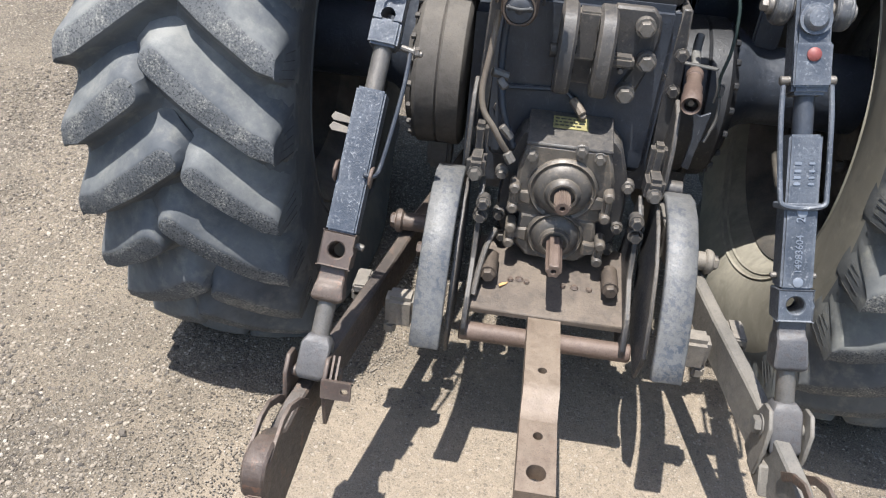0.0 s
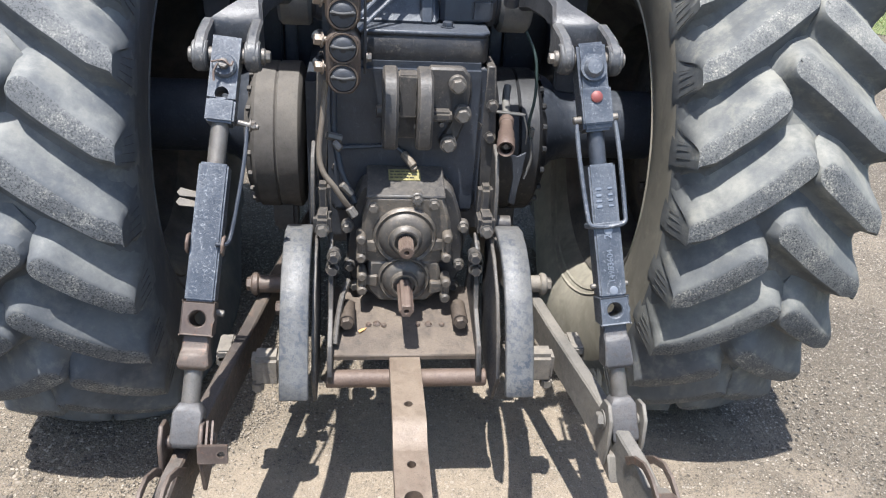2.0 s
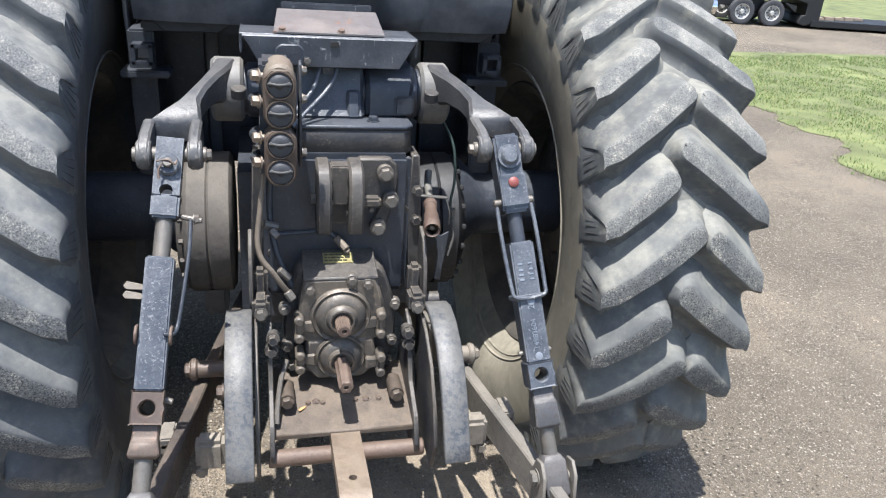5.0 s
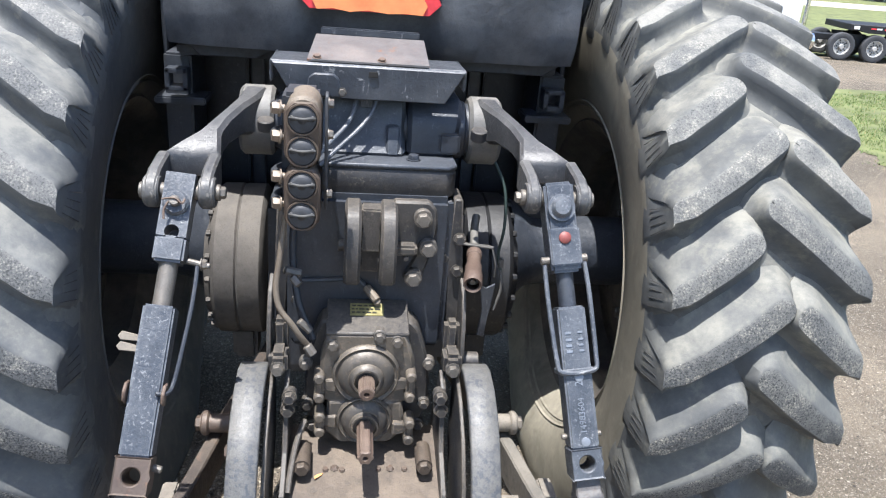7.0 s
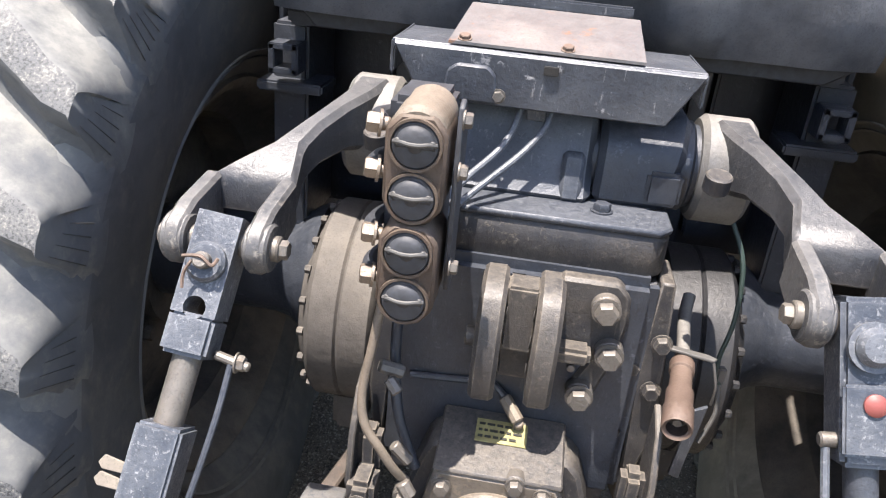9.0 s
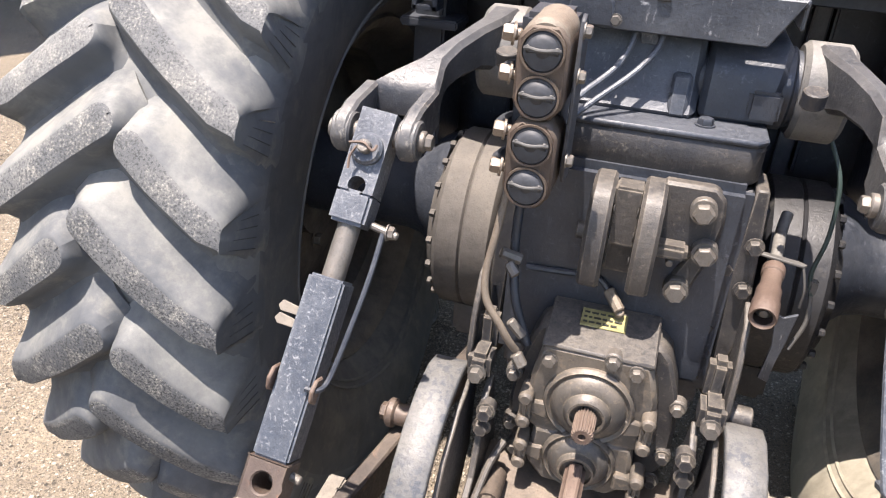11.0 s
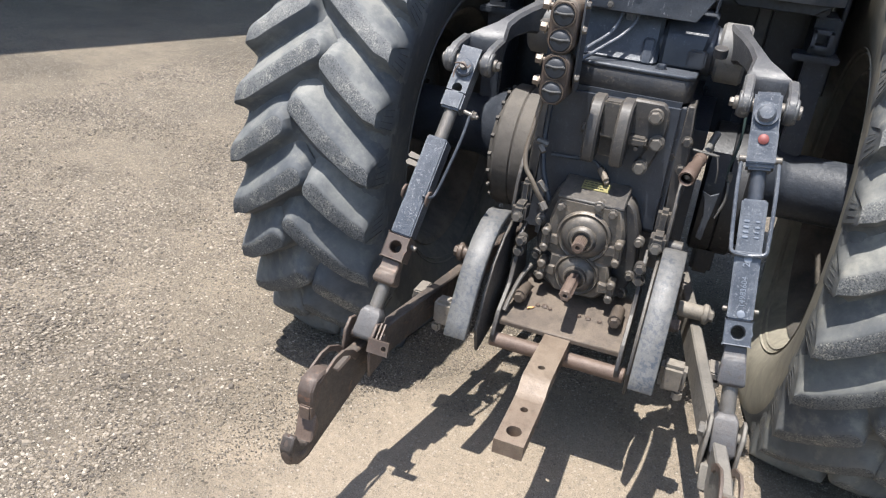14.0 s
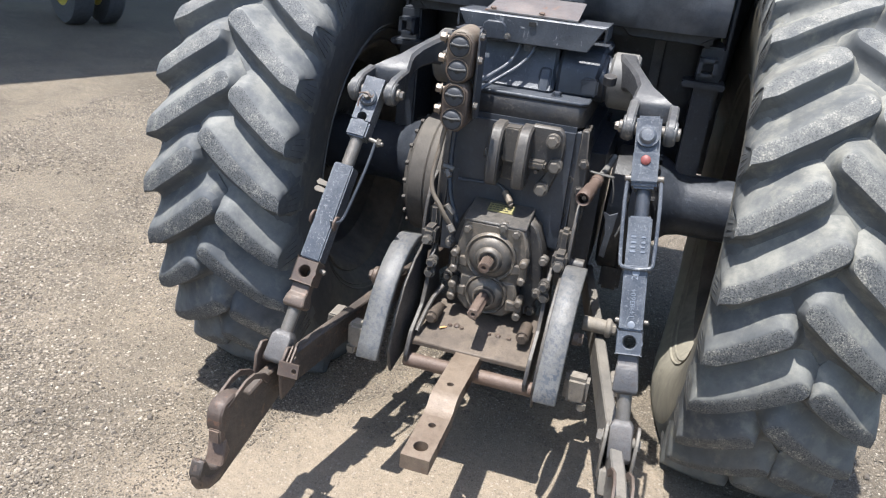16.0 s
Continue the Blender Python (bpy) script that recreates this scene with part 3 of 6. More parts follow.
# the two flanks of a bar: distance from the edge of its face, share of its height
STEEP = ((0.040, -0.07), (0.032, 0.02), (0.022, 0.13), (0.015, 0.34), (0.010, 0.64), (0.005, 0.90), (0.001, 0.985))
GENTLE = ((0.001, 0.985), (0.006, 0.925), (0.015, 0.78), (0.027, 0.55), (0.039, 0.32), (0.051, 0.14), (0.064, 0.03), (0.074, -0.07))
BAR = [(-1, d, h) for d, h in STEEP] + [(-1, -0.009, 1.0), (0, 0, 1.01), (1, -0.009, 1.0)] + [(1, d, h) for d, h in GENTLE]
FACE_FROM, FACE_TO = len(STEEP) - 1, len(STEEP) + 3


def flank(d):
    """Mean height of the two flanks at a distance beyond the nose of the face."""
    def share(table):
        pts = sorted(table)
        for (d0, h0), (d1, h1) in zip(pts, pts[1:]):
            if d <= d1:
                return h0 + (h1 - h0) * max(0.0, (d - d0) / (d1 - d0))
        return pts[-1][1]
    return 0.5 * share(STEEP) + 0.5 * share(GENTLE)


def lug_mesh(side, inner, long_bar, seed):
    """One tread bar: flat worn face, steep lower flank, long upper flank, round nose, sloping cut end on the shoulder."""
    bm = bmesh.new()
    x_in = 0.596
    reach = (MID + 0.006 if long_bar else MID - 0.064) - x_in
    fall = 0.168 if long_bar else 0.122

    def centre(u):
        return x_in + u * reach, fall * (0.90 * u + 0.10 * u * u)

    def half_at(u):
        return 0.0185 + 0.005 * u + 0.0015 * noise.noise((u * 4, seed, 0))

    rows = [(u, 0.0) for u in (0, 0.05, 0.14, 0.25, 0.36, 0.47, 0.58, 0.69, 0.80, 0.90, 1.0)]
    rows += [(1.0, e) for e in (0.006, 0.012, 0.017, 0.021, 0.024, 0.028, 0.034, 0.042, 0.052, 0.064)]
    stations = []
    for u, e in rows:
        x0, s0 = centre(u)
        x1, s1 = centre(u + 0.01)
        t = Vector((x1 - x0, s1 - s0)).normalized()
        n = Vector((-t.y, t.x))
        x0, s0 = x0 + t.x * e, s0 + t.y * e
        half = half_at(u)
        spread = 1.0 if inner else 1.06
        ring = []
        for sign, d, h in BAR:
            rad = half + d
            if e > 0:
                if sign == 0:
                    o, hh = 0.0, (1.01 if e < half else flank(e - half))
                elif rad > e:
                    o, hh = math.sqrt(rad * rad - e * e), h
                else:
                    o, hh = 0.0, flank(e - half)
            else:
                o, hh = rad, h
            wob = 0.0012 * noise.noise((x0 * 40, s0 * 40 + seed, sign * 3.0))
            xx, ss = x0 + n.x * sign * o * spread, s0 + n.y * sign * o * spread
            if u < 0.3:
                xx = x_in + (xx - x_in) * min(1.0, u / 0.3) if xx < x_in + 0.03 else xx
                xx = max(xx, 0.590)
            low = carcass_r(xx if xx < MID else 2 * MID - xx)
            top = TIP_R - 0.032 * ((xx - MID) / 0.22) ** 2
            ring.append((xx, ss, low + (top + wob - low) * hh, hh))
        stations.append(ring)
    # the sloping cut end, down over the shoulder to the sidewall
    first = stations[0]
    ends = []
    for f, r_low in ((0.45, 0.715), (0.85, 0.715), (1.0, 0.690), (1.2, 0.655)):
        ring = []
        for x, ss, r, h in first:
            e = max(0.0, h) ** 0.7
            foot = 0.5905 - 0.004 * e
            if f <= 1:
                ring.append((x + (foot - x) * f, ss * (1 + 0.10 * f) - 0.004 * f, r + (r_low - r) * min(1.0, f), h))
            else:
                ring.append((0.597, ss * 1.06 - 0.004, r_low, h))
        ends.insert(0, ring)
    stations = ends + stations
    verts = []
    for ring in stations:
        row = []
        for x, ss, r, h in ring:
            xx = x if inner else 2 * MID - x
            a = ss / 0.83
            row.append(bm.verts.new((side * xx, -r * math.cos(a), r * math.sin(a))))
        verts.append(row)
    for j, (a, b) in enumerate(zip(verts, verts[1:])):
        for k in range(len(BAR) - 1):
            f = bm.faces.new((a[k], a[k + 1], b[k + 1], b[k]))
            f.material_index = 1 if 4 <= j < 19 and FACE_FROM <= k < FACE_TO else 0
    bm.faces.new(verts[0])
    bm.faces.new(verts[-1])
    bmesh.ops.remove_doubles(bm, verts=bm.verts, dist=0.0003)
    bmesh.ops.recalc_face_normals(bm, faces=bm.faces)
    me = bpy.data.meshes.new("tread_lug")
    bm.to_mesh(me)
    bm.free()
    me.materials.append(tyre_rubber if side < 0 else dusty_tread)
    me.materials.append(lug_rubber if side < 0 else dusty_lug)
    me.shade_smooth()
    me.set_sharp_from_angle(angle=radians(38))
    return me


def cut_mesh(side):
    """The thin moulded lines that fan out over a bar's cut end."""
    bm = bmesh.new()
    for k in range(4):
        s0, s1 = -0.022 + 0.021 * k, -0.014 + 0.0155 * k
        a0, a1 = s0 / 0.80, s1 / 0.80
        hi = 0.802 - 0.010 * k
        p = Vector((side * 0.5866, -0.728 * math.cos(a0), 0.728 * math.sin(a0)))
        q = Vector((side * 0.5922, -hi * math.cos(a1), hi * math.sin(a1)))
        rod(bm, p, q, 0.0009, 5, 0.0003, 0.0004)
    me = bpy.data.meshes.new("shoulder_line")
    bm.to_mesh(me)
    bm.free()
    me.materials.append(groove_dark)
    return me


for side, phase, shift, lag in ((-1, 5.0, -0.012, -1.0), (1, 5.8, 0.012, 2.0)):
    tyre = build_tyre(side, "dusty grey-black rear tyre with deep chevron tread")
    tyre.location.x = side * shift
    meshes = {(inner, long_bar, v): lug_mesh(side, inner, long_bar, v * 3.7 + long_bar) for inner in (True, False) for long_bar in (True, False) for v in range(2)}
    ribs = cut_mesh(side)
    for k in range(LUGS):
        a = phase + k * 360 / LUGS
        if math.sin(radians(a)) < -0.86 and math.sin(radians(a + 12)) < -0.80:
            continue
        for inner in (True, False):
            m = Matrix.Translation((0, WHEEL_Y, WHEEL_Z)) @ Matrix.Rotation(-radians(a if inner else a + lag), 4, "X")
            lug = new("tread_lug", meshes[inner, inner == (k % 2 == 0), k * 7 % 3 % 2])
            lug.parent, lug.matrix_basis = tyre, m
            if inner:
                rib = new("shoulder_line", ribs)
                rib.parent, rib.matrix_basis = tyre, m
    # rim and wheel disc
    bm = bmesh.new()
    m = Matrix.Translation((side * (MID + shift), WHEEL_Y, WHEEL_Z)) @ (X_AXIS if side > 0 else pose(0, 0, 0, 0, -90, 0))
    lathe(bm, [(0.440, -0.168), (0.452, -0.158), (0.430, -0.150), (0.415, -0.11), (0.37, -0.075), (0.37, 0.06), (0.415, 0.11), (0.430, 0.150), (0.452, 0.158), (0.440, 0.168), (0.415, 0.150), (0.400, 0.11), (0.355, 0.055), (0.355, -0.07), (0.400, -0.11), (0.415, -0.15)], m, 60, closed=True)
    part("wheel_rim", bm, rim_paint, tractor, "dusty black steel wheel rim")
    bm = bmesh.new()
    lathe(bm, [(0, -0.02), (0.135, -0.02), (0.14, 0.05), (0, 0.06)], m, 32)
    lathe(bm, [(0.10, 0.02), (0.22, 0.0), (0.32, 0.035), (0.36, 0.03), (0.36, 0.045), (0.32, 0.05), (0.22, 0.015), (0.10, 0.035)], m, 48, closed=True)
    for k in range(8):
        a = radians(45 * k)
        hexhead(bm, m @ Vector((0.17 * math.cos(a), 0.17 * math.sin(a), 0.006)), m.to_3x3() @ Vector((0, 0, -1)), 0.018, 0.02)
    part("wheel_disc", bm, rim_paint, tractor)

# ---- axle, final drives, gearbox body ----
AX_Y, AX_Z = 0.695, 0.735
for side in (-1, 1):
    # right drum: darker than its black paint, to stand for the sun blocked above it
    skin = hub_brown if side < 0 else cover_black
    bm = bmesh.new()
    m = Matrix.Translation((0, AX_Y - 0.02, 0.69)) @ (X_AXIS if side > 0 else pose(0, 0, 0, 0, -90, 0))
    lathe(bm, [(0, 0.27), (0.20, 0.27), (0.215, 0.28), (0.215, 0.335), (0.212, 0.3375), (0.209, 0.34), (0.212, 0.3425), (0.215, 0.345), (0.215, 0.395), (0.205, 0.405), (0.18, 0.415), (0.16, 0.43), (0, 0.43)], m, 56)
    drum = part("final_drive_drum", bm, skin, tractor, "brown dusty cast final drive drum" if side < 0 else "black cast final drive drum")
    for k in range(20):
        a = radians(18 * k + 5)
        c = m @ Vector((0.198 * math.cos(a), 0.198 * math.sin(a), 0.405))
        bm = bmesh.new()
        hexhead(bm, c, (side, 0, 0), 0.009, 0.014, False)
        part("bolt", bm, skin, drum)
    bm = bmesh.new()
    lathe(bm, [(0, 0.42), (0.155, 0.42), (0.14, 0.45), (0.115, 0.48), (0.105, 0.52), (0.105, 0.78), (0, 0.78)], Matrix.Translation((0, AX_Y, AX_Z)) @ (X_AXIS if side > 0 else pose(0, 0, 0, 0, -90, 0)), 40)
    part("axle_housing", bm, black_paint, tractor, "black axle housing")
    # hanging lug under the drum
    bm = bmesh.new()
    box(bm, (side * 0.33, 0.60, 0.475), (0.07, 0.10, 0.10), 0.012)
    part("drum_foot", bm, skin, tractor)

bm = bmesh.new()
box(bm, (0, 0.66, 0.72), (0.50, 0.56, 0.52), 0.05)
box(bm, (0, 0.36, 0.86), (0.37, 0.32, 0.38), 0.015)
box(bm, (0, 0.30, 0.60), (0.24, 0.22, 0.20), 0.02)
part("gearbox_body", bm, black_paint, tractor, "black gearbox casting")
bm = bmesh.new()
box(bm, (0, 1.75, 0.78), (0.42, 1.7, 0.42), 0.05)
box(bm, (0, 1.55, 0.52), (0.30, 1.2, 0.14), 0.03)
part("transmission_tunnel", bm, black_paint, tractor)
bm = bmesh.new()
# rear cover plate with its edge flange
prism(bm, [(-0.186, 1.038), (0.186, 1.038), (0.180, 0.90), (0.190, 0.70), (0.17, 0.66), (-0.17, 0.66), (-0.190, 0.70), (-0.180, 0.90)], 0.226, 0.255, "xz", 0.004)
part("rear_cover", bm, cover_black, tractor, "black cast rear cover plate")
bm = bmesh.new()
prism(bm, [(0.186, 1.045), (0.206, 1.045), (0.226, 0.80), (0.206, 0.70), (0.190, 0.70), (0.181, 0.90)], 0.215, 0.30, "xz", 0.003)
part("cover_flange", bm, black_cast, tractor)
bm = bmesh.new()
prism(bm, [(-0.186, 1.045), (-0.206, 1.045), (-0.216, 0.80), (-0.206, 0.70), (-0.190, 0.70), (-0.181, 0.90)], 0.215, 0.30, "xz", 0.003)
part("cover_flange", bm, black_cast, tractor)
for x, z in ((0.165, 0.785), (0.128, 0.785), (0.172, 0.90), (-0.165, 0.785), (-0.128, 0.785), (0.205, 0.95), (0.205, 0.87)):
    bm = bmesh.new()
    hexhead(bm, (x, 0.227 if abs(x) < 0.2 else 0.216, z), (0, -1, 0), 0.0125, 0.014)
    part("cover_bolt", bm, black_cast, tractor)

# the box on top (hydraulic lift cover) with its lip
bm = bmesh.new()
prism(bm, [(-0.186, 0.236), (-0.172, 0.221), (0.170, 0.221), (0.188, 0.240), (0.188, 0.62), (-0.186, 0.62)], 1.042, 1.108, "xy", 0.008)
part("lift_cover_box", bm, black_cast, tractor, "black painted lift cover box")
bm = bmesh.new()
prism(bm, [(-0.187, 0.235), (-0.173, 0.219), (0.171, 0.219), (0.189, 0.239), (0.189, 0.62), (-0.187, 0.62)], 1.108, 1.118, "xy", 0.003)
part("lift_cover_lip", bm, fork_paint, tractor)
# casting above it with pads
bm = bmesh.new()
sweep(bm, [[(-0.17, 0.282, 1.117), (0.075, 0.282, 1.117), (0.075, 0.62, 1.116), (-0.17, 0.62, 1.116)], [(-0.165, 0.312, 1.155), (0.074, 0.312, 1.155), (0.074, 0.62, 1.155), (-0.165, 0.62, 1.155)], [(-0.16, 0.326, 1.215), (0.073, 0.326, 1.215), (0.073, 0.62, 1.215), (-0.16, 0.62, 1.215)], [(-0.15, 0.345, 1.262), (0.072, 0.345, 1.262), (0.072, 0.62, 1.262), (-0.15, 0.62, 1.262)]], 0.010)
part("lift_casting", bm, fork_paint, tractor, "blue-black painted lift casting")
bm = bmesh.new()
sweep(bm, [[(0.078, 0.300, 1.116), (0.186, 0.300, 1.116), (0.186, 0.62, 1.116), (0.078, 0.62, 1.116)], [(0.078, 0.306, 1.200), (0.200, 0.306, 1.200), (0.200, 0.62, 1.200), (0.078, 0.62, 1.200)], [(0.078, 0.345, 1.245), (0.205, 0.345, 1.245), (0.205, 0.62, 1.245), (0.078, 0.62, 1.245)]], 0.010)
box(bm, (0.175, 0.305, 1.150), (0.05, 0.02, 0.05), 0.006)
part("lift_casting", bm, black_paint, tractor)
bm = bmesh.new()
for x in (0.045,):
    sweep(bm, [[(x - 0.016, 0.284, 1.118), (x + 0.016, 0.284, 1.118), (x + 0.016, 0.33, 1.118), (x - 0.016, 0.33, 1.118)], [(x - 0.016, 0.304, 1.185), (x + 0.016, 0.304, 1.185), (x + 0.016, 0.37, 1.185), (x - 0.016, 0.37, 1.185)]], 0.006)
part("casting_rib", bm, fork_paint, tractor)
for x in (0.092,):
    bm = bmesh.new()
    hexhead(bm, (x, 0.268, 1.118), (0, 0, 1), 0.013, 0.012)
    part("cover_bolt", bm, black_paint, tractor)
# rocker shaft
bm = bmesh.new()
rod(bm, (-0.235, 0.385, 1.165), (0.235, 0.385, 1.165), 0.062, 32, 0.004)
rod(bm, (0.13, 0.385, 1.165), (0.215, 0.385, 1.165), 0.068, 32, 0.004)
rod(bm, (-0.215, 0.385, 1.165), (-0.13, 0.385, 1.165), 0.068, 32, 0.004)
part("rocker_shaft", bm, black_paint, tractor)

# two hard pipes that rise from the valve to a clamp under the tray
for off in (0.0, 0.042):
    bm = bmesh.new()
    tube(bm, [(-0.040 + off, 0.345, 1.285), (-0.040 + off, 0.312, 1.255), (-0.044 + off, 0.296, 1.222), (-0.062 + off * 0.8, 0.276, 1.186), (-0.100 + off * 0.5, 0.225, 1.155 - off * 0.2), (-0.128, 0.17, 1.132 - off * 0.5)], 0.0052, 10)
    part("oil_pipe", bm, link_paint, tractor)
bm = bmesh.new()
prism(bm, [(-0.048, 1.262), (0.012, 1.262), (0.012, 1.246), (-0.004, 1.240), (-0.004, 1.222), (-0.030, 1.222), (-0.032, 1.240), (-0.048, 1.246)], 0.318, 0.324, "xz", 0.001)
part("pipe_clamp", bm, link_paint, tractor)

# ---- top link bracket ----
bm = bmesh.new()
for x0, x1 in ((-0.058, -0.022), (0.020, 0.056)):
    prism(bm, [(0.228, 1.040), (0.172, 1.040), (0.138, 1.026), (0.118, 0.990), (0.112, 0.93), (0.116, 0.880), (0.128, 0.866), (0.150, 0.868), (0.228, 0.890)], x0, x1, "yz", 0.006)
box(bm, (0.0, 0.182, 0.985), (0.046, 0.05, 0.10), 0.004)
box(bm, (0.0, 0.206, 0.905), (0.046, 0.044, 0.06), 0.003)
bracket = part("top_link_bracket", bm, black_cast, tractor, "black cast two-eared top link bracket")
# near-black discs on the ears paint the shade of uncut pin holes
for x in (-0.020, 0.018):
    for y, z in ((0.150, 1.000), (0.148, 0.960), (0.150, 0.915)):
        bm = bmesh.new()
        rod(bm, (x, y, z), (x + math.copysign(0.0015, -x), y, z), 0.0085, 14, 0.0003)
        part("pin_hole", bm, bore_shade, bracket)
bm = bmesh.new()
prism(bm, [(0.048, 1.044), (0.128, 1.044), (0.146, 1.026), (0.150, 0.985), (0.143, 0.93), (0.120, 0.855), (0.104, 0.843), (0.086, 0.850), (0.083, 0.872), (0.103, 0.915), (0.048, 0.922)], 0.192, 0.228, "xz", 0.005)
box(bm, (0.078, 0.176, 0.938), (0.052, 0.036, 0.024), 0.006)
wing = part("bracket_wing", bm, black_cast, bracket)
for x, z in ((0.114, 1.010), (0.130, 0.940), (0.100, 0.866)):
    bm = bmesh.new()
    rod(bm, (x, 0.20, z), (x, 0.176, z), 0.0205, 20, 0.003)
    hexhead(bm, (x, 0.176, z), (0, -1, 0), 0.0165, 0.017)
    part("bracket_bolt", bm, bolt_steel, wing, "large dull steel hexagon bolt")
bm = bmesh.new()
rod(bm, (0.080, 0.19, 0.920), (0.080, 0.163, 0.918), 0.006, 10, 0.001)
part("grease_nipple", bm, bolt_steel, wing)
bm = bmesh.new()
rod(bm, (-0.055, 0.160, 0.950), (-0.072, 0.160, 0.950), 0.014, 16, 0.002)
part("pin_boss", bm, black_cast, bracket)

# ---- power take-off housing ----
UP, LOW = 0.668, 0.552
bm = bmesh.new()
prism(bm, [(-0.100, 0.775), (0.100, 0.775), (0.118, 0.755), (0.140, 0.690), (0.150, 0.62), (0.150, 0.55), (0.125, 0.485), (0.07, 0.46), (-0.07, 0.46), (-0.118, 0.485), (-0.140, 0.55), (-0.140, 0.62), (-0.132, 0.690), (-0.112, 0.755)], 0.135, 0.24, "xz", 0.006)
pto = part("pto_housing", bm, black_cast, tractor, "grimy cast power take-off housing")
bm = bmesh.new()
prism(bm, [(-0.088, 0.770), (0.088, 0.770), (0.108, 0.70), (0.108, 0.60), (0.075, 0.585), (-0.075, 0.585), (-0.103, 0.60), (-0.103, 0.70)], 0.085, 0.137, "xz", 0.008)
prism(bm, [(-0.085, 0.60), (0.085, 0.60), (0.095, 0.52), (0.06, 0.482), (-0.06, 0.482), (-0.092, 0.52)], 0.080, 0.137, "xz", 0.008)
part("pto_cover", bm, pto_grey, pto)
for z, y0, mats in ((UP, 0.085, "up"), (LOW, 0.080, "low")):
    bm = bmesh.new()
    m = Matrix.Translation((0, y0, z)) @ pose(0, 0, 0, 90, 0, 0)
    k = 1.0 if mats == "up" else 0.84
    lathe(bm, [(0, 0), (0.076 * k, 0), (0.076 * k, 0.006), (0.071 * k, 0.012), (0.067 * k, 0.009), (0.064 * k, 0.007), (0.061 * k, 0.013), (0.054 * k, 0.020), (0.046 * k, 0.0235), (0.040 * k, 0.0245), (0.037 * k, 0.033), (0.031, 0.0375), (0.027, 0.0375), (0.027, 0.028), (0, 0.028)], m, 44)
    part("seal_dome", bm, pto_grey, pto, "round grey seal dome")
    bm = bmesh.new()
    tip = 0.0 if mats == "up" else -0.066
    length = y0 - 0.03 - tip
    ms = Matrix.Translation((0, y0 - 0.03, z)) @ pose(0, 0, 0, 90, 0, 0)
    teeth = 21 if mats == "up" else 6
    t = bmesh.new()
    rings = []
    for h, k in ((0, 1), (length - 0.016, 1), (length - 0.012, 0.90), (length - 0.009, 0.90), (length - 0.006, 1.0), (length - 0.002, 0.97), (length, 0.86)):
        ring = []
        for i in range(teeth * 4):
            a = 2 * math.pi * (i - 0.5) / (teeth * 4)
            r = 0.0180 if i % 4 in (0, 1) else 0.0152
            ring.append(t.verts.new((r * k * math.cos(a), r * k * math.sin(a), h)))
        rings.append(ring)
    for a, b in zip(rings, rings[1:]):
        for i in range(len(a)):
            t.faces.new((a[i], a[(i + 1) % len(a)], b[(i + 1) % len(a)], b[i]))
    inner = [[t.verts.new((r * math.cos(2 * math.pi * i / len(a)), r * math.sin(2 * math.pi * i / len(a)), h)) for i in range(len(a))] for r, h in ((0.0065, length), (0.004, length - 0.012))]
    for i in range(len(a)):
        j = (i + 1) % len(a)
        t.faces.new((rings[-1][i], rings[-1][j], inner[0][j], inner[0][i]))
        t.faces.new((inner[0][i], inner[0][j], inner[1][j], inner[1][i]))
    t.faces.new(inner[1])
    put_in(bm, t, ms)
    part("splined_shaft", bm, bare_rust, pto, "rusty splined shaft", 25)
# hooked ears at the sides of the covers
for x, z, h, y in ((-0.104, 0.640, 0.058, 0.080), (0.100, 0.645, 0.062, 0.078), (-0.102, 0.545, 0.046, 0.078), (0.102, 0.530, 0.050, 0.070)):
    bm = bmesh.new()
    box(bm, (x, y + 0.012, z), (0.020, 0.052, h), 0.007)
    for dz in (-0.5, 0.5):
        rod(bm, (x, y + 0.03, z + dz * h * 0.86), (x, y - 0.020, z + dz * h * 0.86), 0.0125, 14, 0.004)
    part("cover_ear", bm, pto_grey, pto)
    bm = bmesh.new()
    sweep(bm, [[(x, y + dy, z + dz) for dy, dz in ((0.0, -0.012), (0.03, -0.012), (0.03, 0.012), (0.0, 0.012))], [(x * 0.62, y + dy, z + dz) for dy, dz in ((-0.004, -0.018), (0.03, -0.018), (0.03, 0.018), (-0.004, 0.018))]], 0.004)
    part("ear_web", bm, pto_grey, pto)
for x, z, y in ((-0.137, 0.668, 0.125), (-0.132, 0.560, 0.125), (0.145, 0.665, 0.135), (0.140, 0.560, 0.13), (0.066, 0.752, 0.085), (0.026, 0.764, 0.085), (-0.076, 0.742, 0.085), (-0.120, 0.50, 0.13), (0.13, 0.50, 0.13)):
    bm = bmesh.new()
    rod(bm, (x, y + 0.02, z), (x, y, z), 0.016, 14, 0.002)
    hexhead(bm, (x, y, z), (0, -1, 0), 0.011, 0.013)
    part("housing_bolt", bm, bolt_steel if z > 0.6 else black_cast, pto)
# decal on the top ledge, with its printed bars
bm = bmesh.new()
sweep(bm, [[(-0.092, 0.085, 0.772), (0.092, 0.085, 0.772), (0.092, 0.20, 0.800), (-0.092, 0.20, 0.800)], [(-0.092, 0.085, 0.764), (0.092, 0.085, 0.764), (0.092, 0.20, 0.764), (-0.092, 0.20, 0.764)]], 0.003)
part("housing_ledge", bm, black_cast, pto)
bm = bmesh.new()
sweep(bm, [[(-0.040, 0.140, 0.788), (0.036, 0.140, 0.788), (0.036, 0.180, 0.7975), (-0.040, 0.180, 0.7975)], [(-0.040, 0.140, 0.7865), (0.036, 0.140, 0.7865), (0.036, 0.180, 0.796), (-0.040, 0.180, 0.796)]])
